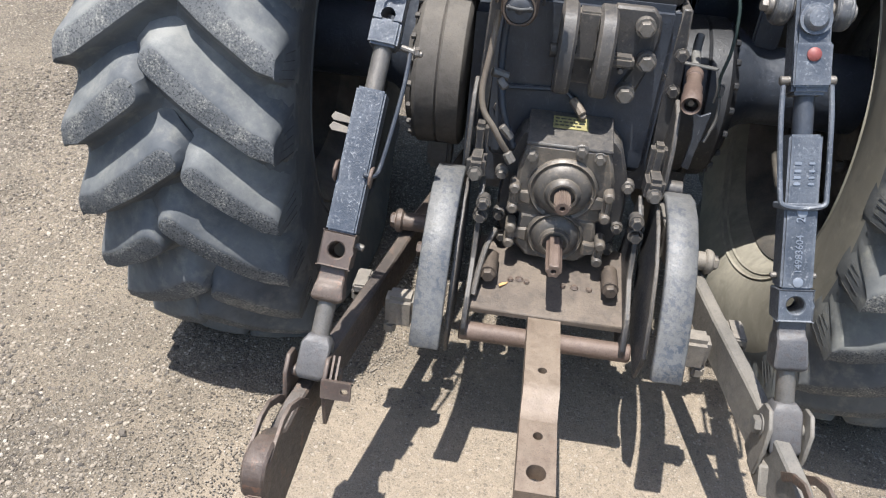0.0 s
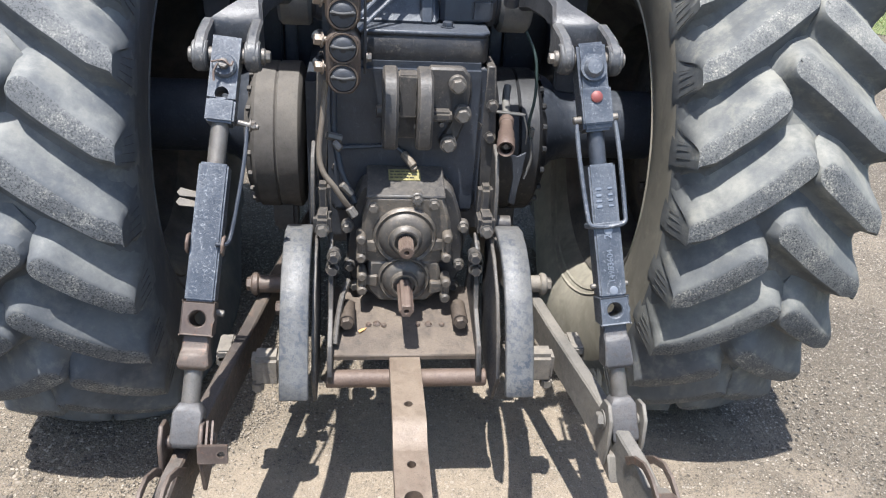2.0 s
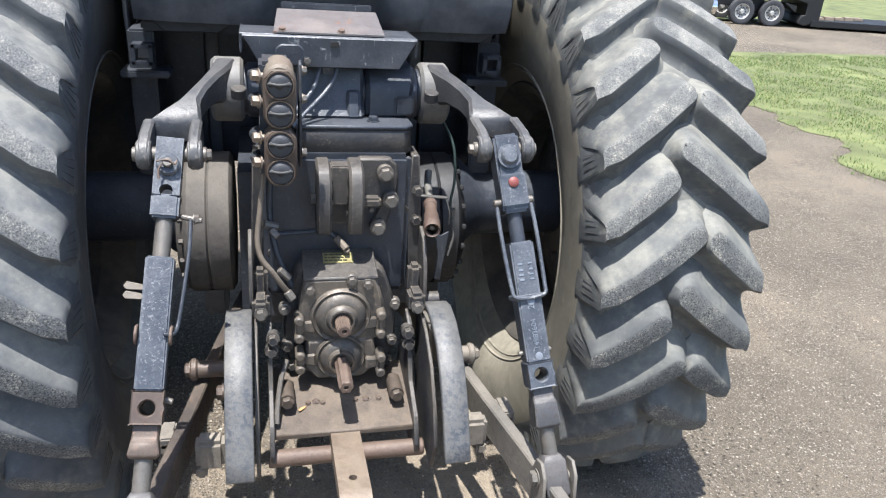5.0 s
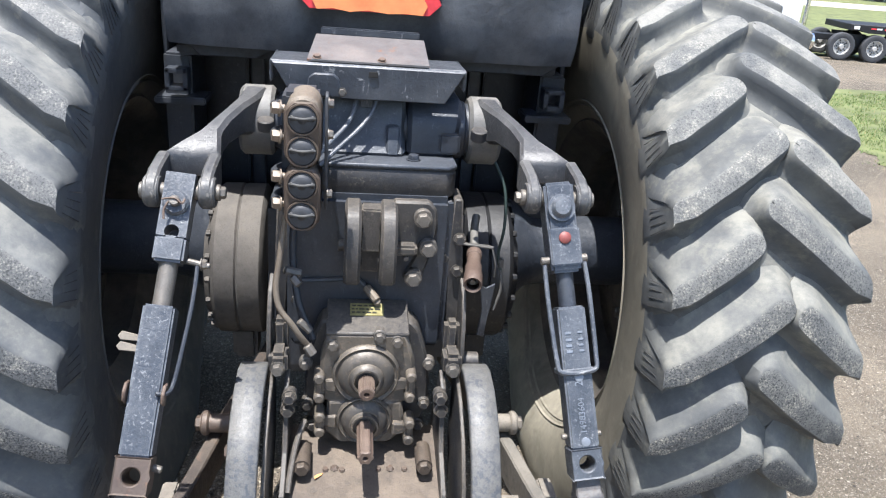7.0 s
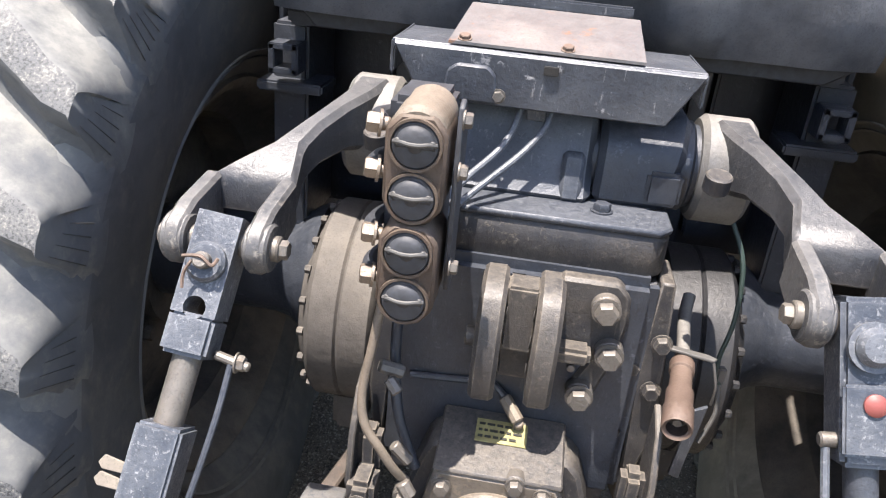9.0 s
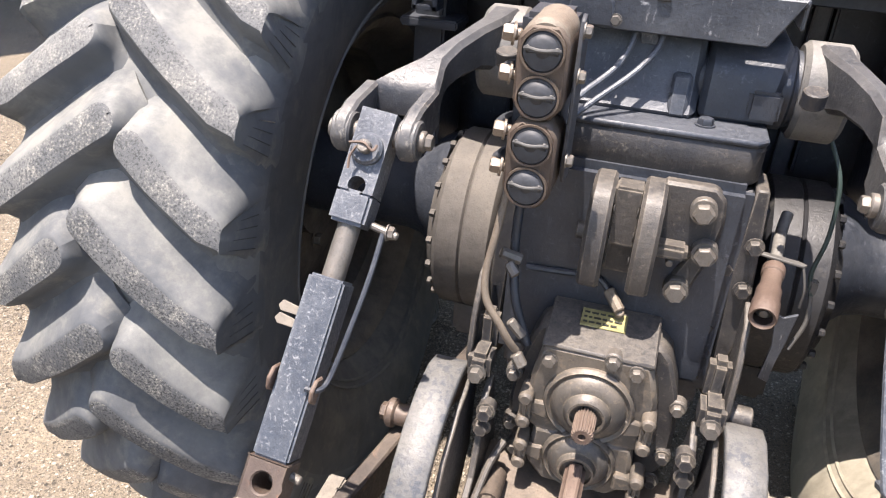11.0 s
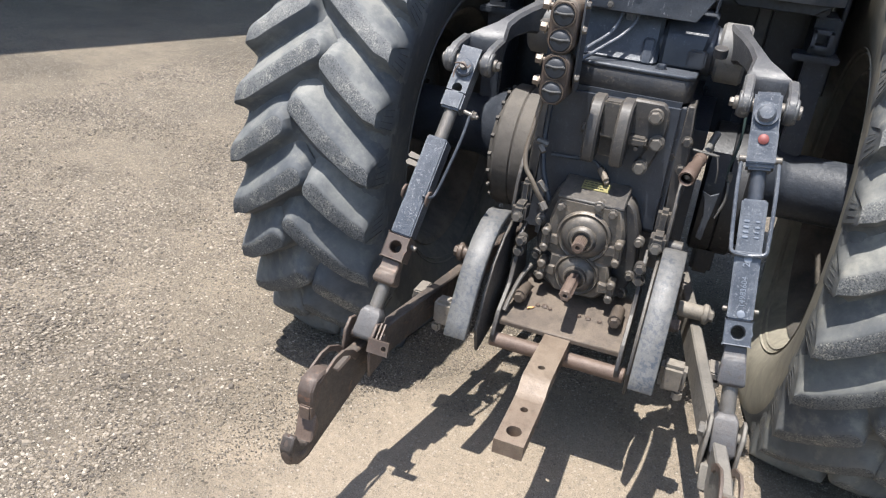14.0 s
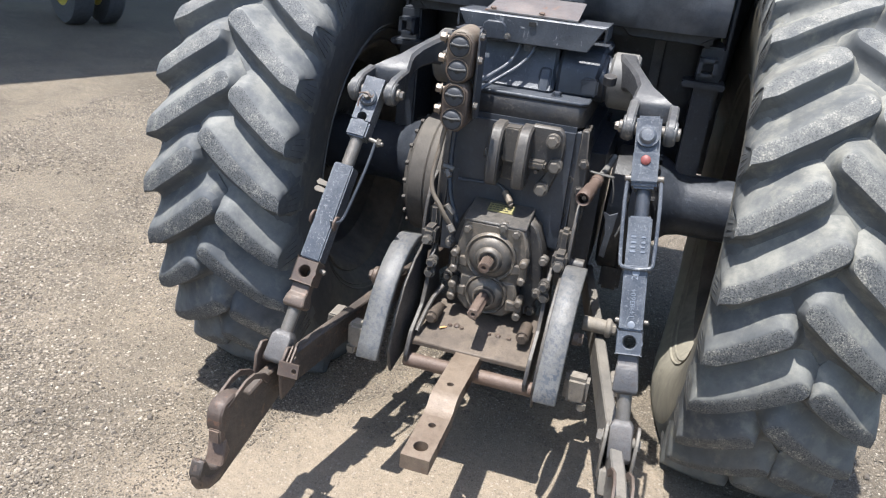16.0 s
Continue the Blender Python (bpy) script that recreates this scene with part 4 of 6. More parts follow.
decal = part("warning_decal", bm, decal_yellow, pto, "yellow decal with rows of unreadable dark print")
bm = bmesh.new()
rng = random.Random(3)
for r in range(3):
    x = -0.036
    while x < 0.018:
        w = rng.uniform(0.005, 0.013)
        y = 0.148 + 0.011 * r
        box(bm, (x + w / 2, y, 0.788 + (y - 0.140) * 0.24 + 0.0012), (w, 0.005, 0.0008), 0)
        x += w + 0.003
tagged(part("print_bars", bm, decal_ink, decal), kind="stuff")
# pipe fitting above the decal
bm = bmesh.new()
rod(bm, (0.022, 0.185, 0.785), (0.020, 0.165, 0.812), 0.008, 10)
rod(bm, (0.020, 0.165, 0.812), (-0.005, 0.19, 0.835), 0.010, 8)
part("elbow_fitting", bm, pipe_tan, pto)
bm = bmesh.new()
tube(bm, [(-0.005, 0.19, 0.835), (-0.03, 0.198, 0.85), (-0.09, 0.196, 0.848), (-0.15, 0.195, 0.845)], 0.0055, 8)
part("drain_pipe", bm, black_paint, pto)

# ---- pipes and rods beside the housing ----
bm = bmesh.new()
tube(bm, [(-0.182, 0.12, 1.03), (-0.190, 0.10, 0.95), (-0.198, 0.085, 0.88), (-0.190, 0.075, 0.835), (-0.165, 0.07, 0.80), (-0.145, 0.075, 0.765), (-0.128, 0.09, 0.735)], 0.0066, 12)
part("hydraulic_pipe", bm, pipe_tan, tractor, "tan steel hydraulic pipe")
bm = bmesh.new()
tube(bm, [(-0.165, 0.16, 1.03), (-0.168, 0.155, 0.92), (-0.155, 0.13, 0.83), (-0.135, 0.12, 0.775), (-0.12, 0.115, 0.74)], 0.008, 12)
part("hydraulic_pipe", bm, black_paint, tractor)
bm = bmesh.new()
rod(bm, (-0.183, 0.118, 0.905), (-0.150, 0.128, 0.893), 0.010, 8)
rod(bm, (-0.166, 0.105, 0.895), (-0.150, 0.095, 0.880), 0.009, 8)
part("bleed_tap", bm, bolt_steel, tractor)
bm = bmesh.new()
rod(bm, (-0.150, 0.085, 0.80), (-0.125, 0.085, 0.775), 0.009, 8)
rod(bm, (-0.132, 0.075, 0.745), (-0.118, 0.07, 0.725), 0.011, 8)
part("pipe_union", bm, bolt_steel, tractor)
# curved grey guard plates each side of the housing
for side in (-1, 1):
    bm = bmesh.new()
    prism(bm, [(0.20, 0.86), (0.15, 0.84), (0.115, 0.78), (0.10, 0.70), (0.14, 0.62), (0.20, 0.60)], side * 0.212, side * 0.222, "yz", 0.002)
    part("side_guard", bm, black_cast, tractor)
# quick coupler socket on a bent handle
bm = bmesh.new()
m, ln = frame_of((0.227, 0.112, 0.882), (0.251, 0.262, 0.903))
lathe(bm, [(0.0145, 0.004), (0.0195, 0), (0.0215, 0.003), (0.0215, 0.040), (0.0195, 0.043), (0.0195, 0.075), (0.0165, 0.080), (0.0155, 0.120), (0.0185, 0.122), (0.0185, 0.140), (0.014, 0.143), (0.014, ln), (0, ln), (0, 0.05), (0.0145, 0.05)], m, 24)
coupler = part("breakaway_coupler", bm, bare_rust, tractor, "rusty brown quick coupler socket")
bm = bmesh.new()
lathe(bm, [(0, 0.012), (0.006, 0.012), (0.008, 0.018), (0.0142, 0.022), (0, 0.022)], m, 16)
part("coupler_poppet", bm, bolt_steel, coupler)
bm = bmesh.new()
tube(bm, [(0.251, 0.262, 0.903), (0.258, 0.31, 0.907), (0.264, 0.355, 0.910), (0.271, 0.395, 0.920), (0.277, 0.418, 0.934)], 0.0105, 12)
part("coupler_pipe", bm, hub_grey, coupler)
bm = bmesh.new()
prism(bm, [(0.214, 0.262), (0.290, 0.240), (0.296, 0.247), (0.284, 0.256), (0.219, 0.272)], 0.916, 0.921, "xy", 0.001)
tube(bm, [(0.212, 0.290, 0.972), (0.208, 0.285, 0.945), (0.213, 0.268, 0.924), (0.224, 0.262, 0.920)], 0.0026, 8)
part("coupler_clip", bm, wire_grey, coupler)
bm = bmesh.new()
tube(bm, [(0.290, 0.243, 0.917), (0.300, 0.235, 0.88), (0.302, 0.24, 0.845)], 0.0022, 6)
part("coupler_cord", bm, wire_grey, coupler)
bm = bmesh.new()
prism(bm, [(0.276, 0.792), (0.300, 0.782), (0.322, 0.794), (0.316, 0.73), (0.310, 0.690), (0.306, 0.642), (0.288, 0.648), (0.295, 0.72), (0.288, 0.765)], 0.308, 0.315, "xz", 0.001)
part("torn_plate", bm, tray_paint, tractor, "bent torn grey metal strip")

# ---- remote valve block with four capped couplers ----
valve = new("remote_valve")
valve.parent = tractor
valve["label"] = "brown stacked remote valve with four black coupler caps"
for zc, yo in ((1.222, 0.035), (1.094, 0.030)):
    bm = bmesh.new()
    prism(bm, [(-0.177, zc - 0.040), (-0.160, zc - 0.064), (-0.124, zc - 0.064), (-0.107, zc - 0.042), (-0.107, zc + 0.044), (-0.122, zc + 0.064), (-0.160, zc + 0.064), (-0.177, zc + 0.046)], yo, yo + 0.085, "xz", 0.004)
    block = part("valve_block", bm, valve_brown, valve)
    if zc > 1.2:
        bm = bmesh.new()
        rod(bm, (-0.142, yo + 0.004, zc + 0.040), (-0.142, yo + 0.105, zc + 0.044), 0.033, 28, 0.006)
        part("valve_crown", bm, pipe_tan, block, "round dusty tan top of the valve")
    for dz in (-0.031, 0.031):
        c = (-0.142, yo, zc + dz)
        m = Matrix.Translation(c) @ pose(0, 0, 0, 90, 0, 0)
        bm = bmesh.new()
        ring_plate(bm, 0.0275, 0.0305, 0.006, m, 32)
        part("coupler_ring", bm, valve_brown, block)
        bm = bmesh.new()
        lathe(bm, [(0, -0.002), (0.027, -0.002), (0.027, 0.003), (0.025, 0.005), (0.0225, 0.005), (0.0215, 0.0075), (0.017, 0.0105), (0.009, 0.0125), (0, 0.013)], m, 32)
        for v in bm.verts:
            if v.co.z < c[2] - 0.001:
                v.co.y = max(v.co.y, yo - 0.0052)
        part("dust_cap", bm, cap_black, block, "black rubber dust cap")
        bm = bmesh.new()
        tube(bm, [(c[0] + dx, yo - 0.010 - dy, c[2] - 0.001 + dzz) for dx, dy, dzz in ((-0.024, -0.004, 0.004), (-0.016, 0.0, 0.005), (-0.006, 0.003, 0.004), (0.006, 0.003, 0.004), (0.016, 0.0, 0.005), (0.024, -0.004, 0.004))], 0.0026, 8, 3)
        for sx in (-1, 1):
            rod(bm, (c[0] + sx * 0.019, yo - 0.004, c[2] + 0.004), (c[0] + sx * 0.019, yo - 0.0095, c[2] + 0.004), 0.0042, 10, 0.001)
        part("cap_bar", bm, cap_steel, block)
for z in (1.268, 1.215, 1.135, 1.080):
    bm = bmesh.new()
    rod(bm, (-0.174, 0.05, z), (-0.186, 0.05, z), 0.008, 12)
    hexhead(bm, (-0.184, 0.05, z), (-1, -0.25, 0.1), 0.0125, 0.016)
    part("hose_nut", bm, brass_bolt, valve, "dull tan pipe nut")
for z in (1.268, 1.215, 1.135, 1.080):
    bm = bmesh.new()
    tube(bm, [(-0.186, 0.055, z), (-0.196, 0.085, z - 0.004), (-0.198, 0.13, z - 0.012), (-0.190, 0.18, z - 0.02)], 0.011, 10)
    part("valve_hose", bm, cap_black, valve, "black rubber hose end")
bm = bmesh.new()
box(bm, (-0.150, 0.14, 1.16), (0.07, 0.10, 0.26), 0.008)
part("valve_body", bm, cap_black, valve)
bm = bmesh.new()
prism(bm, [(0.060, 1.292), (0.075, 1.300), (0.125, 1.27), (0.125, 1.06), (0.075, 1.06), (0.060, 1.10)], -0.101, -0.095, "yz", 0.001)
part("valve_bracket", bm, cap_black, valve)
for z in (1.28, 1.22, 1.10):
    bm = bmesh.new()
    hexhead(bm, (-0.095, 0.06, z), (1, 0, 0), 0.009, 0.010)
    part("valve_bolt", bm, bolt_steel, valve)

# ---- tray, shelf, tank and emblem over the hitch ----
bm = bmesh.new()
sweep(bm, [[(-0.228, 0.45, 1.315), (0.200, 0.45, 1.315), (0.200, 0.45, 1.310), (-0.228, 0.45, 1.310)], [(-0.228, 0.30, 1.318), (0.200, 0.30, 1.318), (0.200, 0.30, 1.312), (-0.228, 0.30, 1.312)]], 0.001)
prism(bm, [(-0.222, 1.317), (0.196, 1.317), (0.155, 1.246), (-0.180, 1.246)], 0.276, 0.282, "xz", 0.002)
for x in (-0.225, 0.197):
    box(bm, (x, 0.37, 1.295), (0.006, 0.16, 0.045), 0.002)
rod(bm, (-0.222, 0.288, 1.312), (0.197, 0.288, 1.312), 0.007, 10, 0.001)
tray = part("hitch_tray", bm, tray_paint, tractor, "scuffed dark grey sheet steel tray")
# solid near-black block painted as the dark inside of a slot
bm = bmesh.new()
box(bm, (-0.006, 0.274, 1.302), (0.020, 0.006, 0.012), 0.001)
part("tray_slot", bm, bore_shade, tray)
bm = bmesh.new()
prism(bm, [(-0.150, 1.250), (-0.145, 1.290), (-0.132, 1.300), (-0.090, 1.300), (-0.078, 1.288), (-0.073, 1.250)], 0.266, 0.277, "xz", 0.003)
part("socket_cover", bm, black_paint, tray)
for x in (-0.140, -0.072):
    bm = bmesh.new()
    hexhead(bm, (x, 0.268, 1.262), (0, -1, 0), 0.008, 0.008)
    part("tray_bolt", bm, bolt_steel, tray)
bm = bmesh.new()
sweep(bm, [[(-0.149, 0.290, 1.325), (0.116, 0.290, 1.325), (0.116, 0.290, 1.321), (-0.149, 0.290, 1.321)], [(-0.136, 0.44, 1.360), (0.114, 0.44, 1.360), (0.114, 0.44, 1.356), (-0.136, 0.44, 1.356)]], 0)
shelf = part("sloping_shelf", bm, shelf_metal, tractor, "rust-streaked bare sheet metal flap")
for x in (-0.128, 0.012):
    bm = bmesh.new()
    hexhead(bm, (x, 0.300, 1.328), (0, -0.3, 1), 0.008, 0.006)
    part("shelf_bolt", bm, bare_rust, shelf)
bm = bmesh.new()
box(bm, (-0.011, 0.455, 1.366), (0.23, 0.012, 0.018), 0.003)
part("shelf_lip", bm, tray_paint, shelf)
# black plastic fuel tank behind the cab
bm = bmesh.new()
nx, nz = 40, 12
grid = []
for j in range(nz + 1):
    row = []
    for i in range(nx + 1):
        u, v = i / nx, j / nz
        x = -0.50 + 1.02 * u
        z = 1.30 + 0.50 * v
        y = 0.505 + 0.05 * (abs(u - 0.5) * 2) ** 4 + 0.035 * (1 - min(1, v * 5)) ** 2 + 0.012 * noise.noise((x * 5, z * 6, 2)) + 0.010 * noise.noise((x * 13, z * 5, 8))
        if abs(x + 0.01) < 0.17 and z < 1.44:
            y += 0.05 * min(1, (0.17 - abs(x + 0.01)) / 0.03) * min(1, (1.44 - z) / 0.03)
        row.append(bm.verts.new((x, y, z)))
    grid.append(row)
for a, b in zip(grid, grid[1:]):
    for i in range(nx):
        bm.faces.new((a[i], a[i + 1], b[i + 1], b[i]))
back = [bm.verts.new((x, 0.95, z)) for x, z in ((-0.50, 1.30), (0.52, 1.30), (0.52, 1.80), (-0.50, 1.80))]
bm.faces.new([*grid[0], back[1], back[0]])
bm.faces.new([*grid[-1], back[2], back[3]])
bm.faces.new([*[r[0] for r in grid], back[3], back[0]])
bm.faces.new([*[r[-1] for r in grid], back[2], back[1]])
bm.faces.new(back)
part("fuel_tank", bm, tank_plastic, tractor, "dented black plastic fuel tank", 60)
bm = bmesh.new()
for x0, x1 in ((-0.46, -0.24), (0.21, 0.50)):
    prism(bm, [(x0, 1.300), (x1, 1.300), (x1 - 0.05, 1.268), (x0 + 0.03, 1.268)], 0.600, 0.610, "xz", 0.003)
box(bm, (0.0, 0.80, 1.28), (0.98, 0.36, 0.03), 0.006)
part("tank_tray", bm, cap_black, tractor)
bm = bmesh.new()
prism(bm, [(-0.182, 1.438), (-0.155, 1.411), (0.128, 1.411), (0.156, 1.438), (0.02, 1.683), (-0.05, 1.683)], 0.488, 0.493, "xz", 0.001)
emblem = part("slow_vehicle_emblem", bm, red_edge, tractor, "torn orange triangle with a red edge")
bm = bmesh.new()
prism(bm, [(-0.150, 1.433), (-0.138, 1.411), (-0.10, 1.415), (-0.06, 1.409), (-0.02, 1.415), (0.03, 1.410), (0.07, 1.413), (0.112, 1.411), (0.122, 1.433), (0.00, 1.643), (-0.03, 1.643)], 0.484, 0.4875, "xz", 0.0)
part("orange_face", bm, orange_cloth, emblem)
# cab shell and fenders that close the view
bm = bmesh.new()
box(bm, (0.0, 1.25, 1.95), (1.12, 0.9, 0.9), 0.06)
part("cab_shell", bm, black_paint, tractor)
for side in (-1, 1):
    bm = bmesh.new()
    prism(bm, [(0.74, 1.02), (0.74, 1.35), (0.76, 1.80), (1.6, 1.80), (1.6, 1.0), (1.35, 0.95), (0.95, 0.98)], side * 0.535, side * 0.55, "yz", 0.004)
    part("fender_wall", bm, black_paint, tractor, "black fender inner wall")
    bm = bmesh.new()
    ring = []
    for k in range(14):
        a = radians(92 + 93 * k / 13)
        y, z = WHEEL_Y - 0.93 * math.cos(a), WHEEL_Z + 0.93 * math.sin(a)
        ring.append([(side * 0.54, y, z), (side * 1.02, y, z), (side * 1.02, y + 0.012 * math.cos(a), z - 0.012), (side * 0.54, y + 0.012 * math.cos(a), z - 0.012)])
    sweep(bm, ring)
    part("fender_top", bm, black_paint, tractor)
    bm = bmesh.new()
    box(bm, (side * 0.50, 0.765, 1.05), (0.07, 0.19, 0.42), 0.006)
    post = part("fender_post", bm, black_paint, tractor)
    bm = bmesh.new()
    box(bm, (side * 0.49, 0.68, 1.145), (0.13, 0.10, 0.02), 0.004)
    part("post_ledge", bm, black_paint, post)
    bm = bmesh.new()
    for dx, dz, sx, sz in ((-0.022, 0, 0.012, 0.055), (0.022, 0, 0.012, 0.055), (0, 0.022, 0.055, 0.012), (0, -0.022, 0.055, 0.012)):
        box(bm, (side * 0.49 + dx, 0.62, 1.205 + dz), (sx, 0.05, sz), 0.002)
    part("square_bracket", bm, black_paint, post)
# cab floor frame behind the axle
bm = bmesh.new()
box(bm, (0.0, 1.02, 1.06), (1.06, 0.05, 0.56), 0.006)
part("cab_cross_panel", bm, black_paint, tractor)
for side in (-1, 1):
    bm = bmesh.new()
    box(bm, (side * 0.405, 0.97, 1.06), (0.10, 0.05, 0.46), 0.006)
    part("cab_mount_post", bm, black_paint, tractor)
    bm = bmesh.new()
    box(bm, (side * 0.33, 0.985, 1.00), (0.035, 0.04, 0.50), 0.004)
    part("cab_mount_post", bm, tank_plastic, tractor)
# thin harness wire on the right-hand drum
bm = bmesh.new()
tube(bm, [(0.31, 0.42, 1.08), (0.335, 0.38, 1.02), (0.340, 0.36, 0.93), (0.330, 0.35, 0.86), (0.338, 0.34, 0.82)], 0.004, 8)
part("harness_wire", bm, wire_dark, tractor)
bm = bmesh.new()
tube(bm, [(0.338, 0.34, 0.82), (0.342, 0.33, 0.77), (0.325, 0.32, 0.715)], 0.004, 8)
box(bm, (0.338, 0.345, 0.835), (0.014, 0.014, 0.03), 0.003)
part("wire_plug", bm, wire_grey, tractor)


# ---- three point hitch ----
def axis_frame(p, q):
    """z from p to q, y towards the rear, x outward."""
    p, q = Vector(p), Vector(q)
    z = (q - p).normalized()
    y = (Vector((0, -1, 0)) - z * z.dot(Vector((0, -1, 0)))).normalized()
    x = y.cross(z)
    m = Matrix((x, y, z)).transposed().to_4x4()
    m.translation = p
    return m, (q - p).length


def holed_block(bm, m, width, depth, z0, z1, hole_z, r):
    """A block with a round hole right through it from back to front."""
    t = bmesh.new()
    n = 20
    fronts = []
    for y in (-depth / 2, depth / 2):
        circle = [t.verts.new((r * math.cos(2 * math.pi * k / n), y, hole_z + r * math.sin(2 * math.pi * k / n))) for k in range(n)]
        outer = []
        for k in range(n):
            a = 2 * math.pi * k / n
            c, s = math.cos(a), math.sin(a)
            w, hu, hd = width / 2, z1 - hole_z, hole_z - z0
            f = min(w / max(abs(c), 1e-6), (hu if s > 0 else hd) / max(abs(s), 1e-6))
            outer.append(t.verts.new((c * f, y, hole_z + s * f)))
        for cx, cz in ((w, hu), (-w, hu), (-w, -hd), (w, -hd)):
            near = min(outer, key=lambda o: (o.co.x - cx) ** 2 + (o.co.z - hole_z - cz) ** 2)
            near.co = (cx, y, hole_z + cz)
        for k in range(n):
            t.faces.new((circle[k], circle[(k + 1) % n], outer[(k + 1) % n], outer[k]))
        fronts.append((circle, outer))
    for k in range(n):
        j = (k + 1) % n
        t.faces.new((fronts[0][0][k], fronts[0][0][j], fronts[1][0][j], fronts[1][0][k]))
        t.faces.new((fronts[0][1][k], fronts[0][1][j], fronts[1][1][j], fronts[1][1][k]))
    return put_in(bm, t, m)


def build_lift_link(side, top, bottom):
    link = new("lift_link")
    link.parent = tractor
    link["label"] = "worn blue-black adjustable lift link" if side < 0 else "worn blue-black lift link with a red reflector"
    m, L = axis_frame(top, bottom)

    def s(z):
        return (top[2] - z) / (top[2] - bottom[2]) * L

    head_end = s(0.985)
    bm = bmesh.new()
    if side < 0:
        holed_block(bm, m, 0.054, 0.052, -0.030, head_end - 0.045, s(1.030), 0.0135)
        box(bm, (0, 0, head_end - 0.022), (0.056, 0.054, 0.050), 0.005, m)
        lathe(bm, [(0, 0.026), (0.024, 0.026), (0.024, 0.034), (0.020, 0.038), (0, 0.038)], m @ pose(0, 0, s(1.075), -90, 0, 0), 20)
    else:
        box(bm, (0, 0, (head_end - 0.03) / 2), (0.060, 0.060, head_end + 0.03), 0.006, m)
        box(bm, (0, 0.034, s(1.03)), (0.062, 0.008, 0.075), 0.003, m)
    head = part("link_head", bm, link_paint, link)
    if side < 0:
        bm = bmesh.new()
        rod(bm, m @ Vector((0, 0.036, s(1.075))), m @ Vector((0, 0.052, s(1.075))), 0.010, 14)
        part("head_pin", bm, bolt_steel, head)
        bm = bmesh.new()
        tube(bm, [m @ Vector(p) for p in ((-0.022, 0.048, s(1.075)), (0.0, 0.054, s(1.078)), (0.014, 0.050, s(1.072)), (0.018, 0.046, s(1.08)))], 0.0022, 6)
        tube(bm, [m @ Vector(p) for p in ((-0.010, 0.048, s(1.073)), (-0.016, 0.046, s(1.06)), (-0.014, 0.044, s(1.045)))], 0.0022, 6)
        part("cotter_pin", bm, bare_rust, head)
    else:
        bm = bmesh.new()
        lathe(bm, [(0, 0), (0.021, 0), (0.021, 0.006), (0.015, 0.014), (0, 0.016)], m @ pose(0, 0.036, s(1.098), -90, 0, 0), 24)
        lathe(bm, [(0.021, -0.004), (0.027, -0.004), (0.027, 0.003), (0.021, 0.003)], m @ pose(0, 0.036, s(1.098), -90, 0, 0), 24, closed=True)
        part("pin_boss", bm, link_paint, head)
        bm = bmesh.new()
        lathe(bm, [(0, 0), (0.0120, 0), (0.0120, 0.003), (0.008, 0.006), (0, 0.007)], m @ pose(0, 0.038, s(1.045), -90, 0, 0), 20)
        part("red_reflector", bm, red_lens, head, "round red reflector")
    bm = bmesh.new()
    zt = 0.915 if side < 0 else 0.925
    rod(bm, m @ Vector((0, 0, head_end - 0.01)), m @ Vector((0, 0, s(zt) + 0.01)), 0.0175, 20)
    part("upper_screw", bm, bolt_steel if side < 0 else black_paint, link)
    zb = 0.690 if side < 0 else 0.680
    sleeve, foot = (0.580, 0.482) if side < 0 else (0.545, 0.445)
    bm = bmesh.new()
    box(bm, (0, 0, (s(zt) + s(zb)) / 2), (0.056, 0.056, s(zb) - s(zt)), 0.004, m)
    tube_part = part("link_tube", bm, link_paint, link, "scratched blue-black square tube")
    bm = bmesh.new()
    zh = 0.662 if side < 0 else 0.655
    holed_block(bm, m, 0.060, 0.058, s(zb), s(zh - 0.026), s(zh), 0.0155)
    bevel_all(bm, 0.0025, 1)
    part("link_eye", bm, rust if side < 0 else link_paint, link, "rusty steel eye" if side < 0 else "")
    z2 = zh - 0.026
    bm = bmesh.new()
    sweep(bm, [[m @ Vector((sx * w, sy * d, zz)) for sx, sy in ((-1, -1), (1, -1), (1, 1), (-1, 1))] for w, d, zz in ((0.024, 0.018, s(z2)), (0.025, 0.018, s(z2 - 0.022)), (0.026, 0.028, s(z2 - 0.030)), (0.030, 0.029, s(sleeve + 0.006)), (0.024, 0.022, s(sleeve)))], 0.003)
    part("lower_sleeve", bm, rust if side < 0 else foot_steel, link)
    bm = bmesh.new()
    rod(bm, m @ Vector((0, 0, s(sleeve + 0.004))), m @ Vector((0, 0, s(foot + 0.03))), 0.0175, 18)
    part("lower_screw", bm, bolt_steel, link)
    bm = bmesh.new()
    sweep(bm, [[m @ Vector((sx * w, sy * d, s(z))) for sx, sy in ((-1, -1), (1, -1), (1, 1), (-1, 1))] for w, d, z in ((0.018, 0.018, foot + 0.046), (0.028, 0.026, foot + 0.032), (0.028, 0.028, foot - (0.016 if side < 0 else 0.034)), (0.022, 0.022, foot - (0.026 if side < 0 else 0.044)))], 0.003)
    part("link_foot", bm, foot_steel, link)
    if side < 0:
        # clip rod beside the tube, with its bent ends, and the two little tabs
        bm = bmesh.new()
        tube(bm, [m @ Vector(p) for p in ((0.052, 0.0, s(0.985)), (0.054, 0.005, s(0.93)), (0.050, 0.008, s(0.86)), (0.044, 0.012, s(0.80)), (0.038, 0.028, s(0.785)), (0.020, 0.034, s(0.783)))], 0.0042, 8)
        part("clip_rod", bm, black_paint, link)
        bm = bmesh.new()
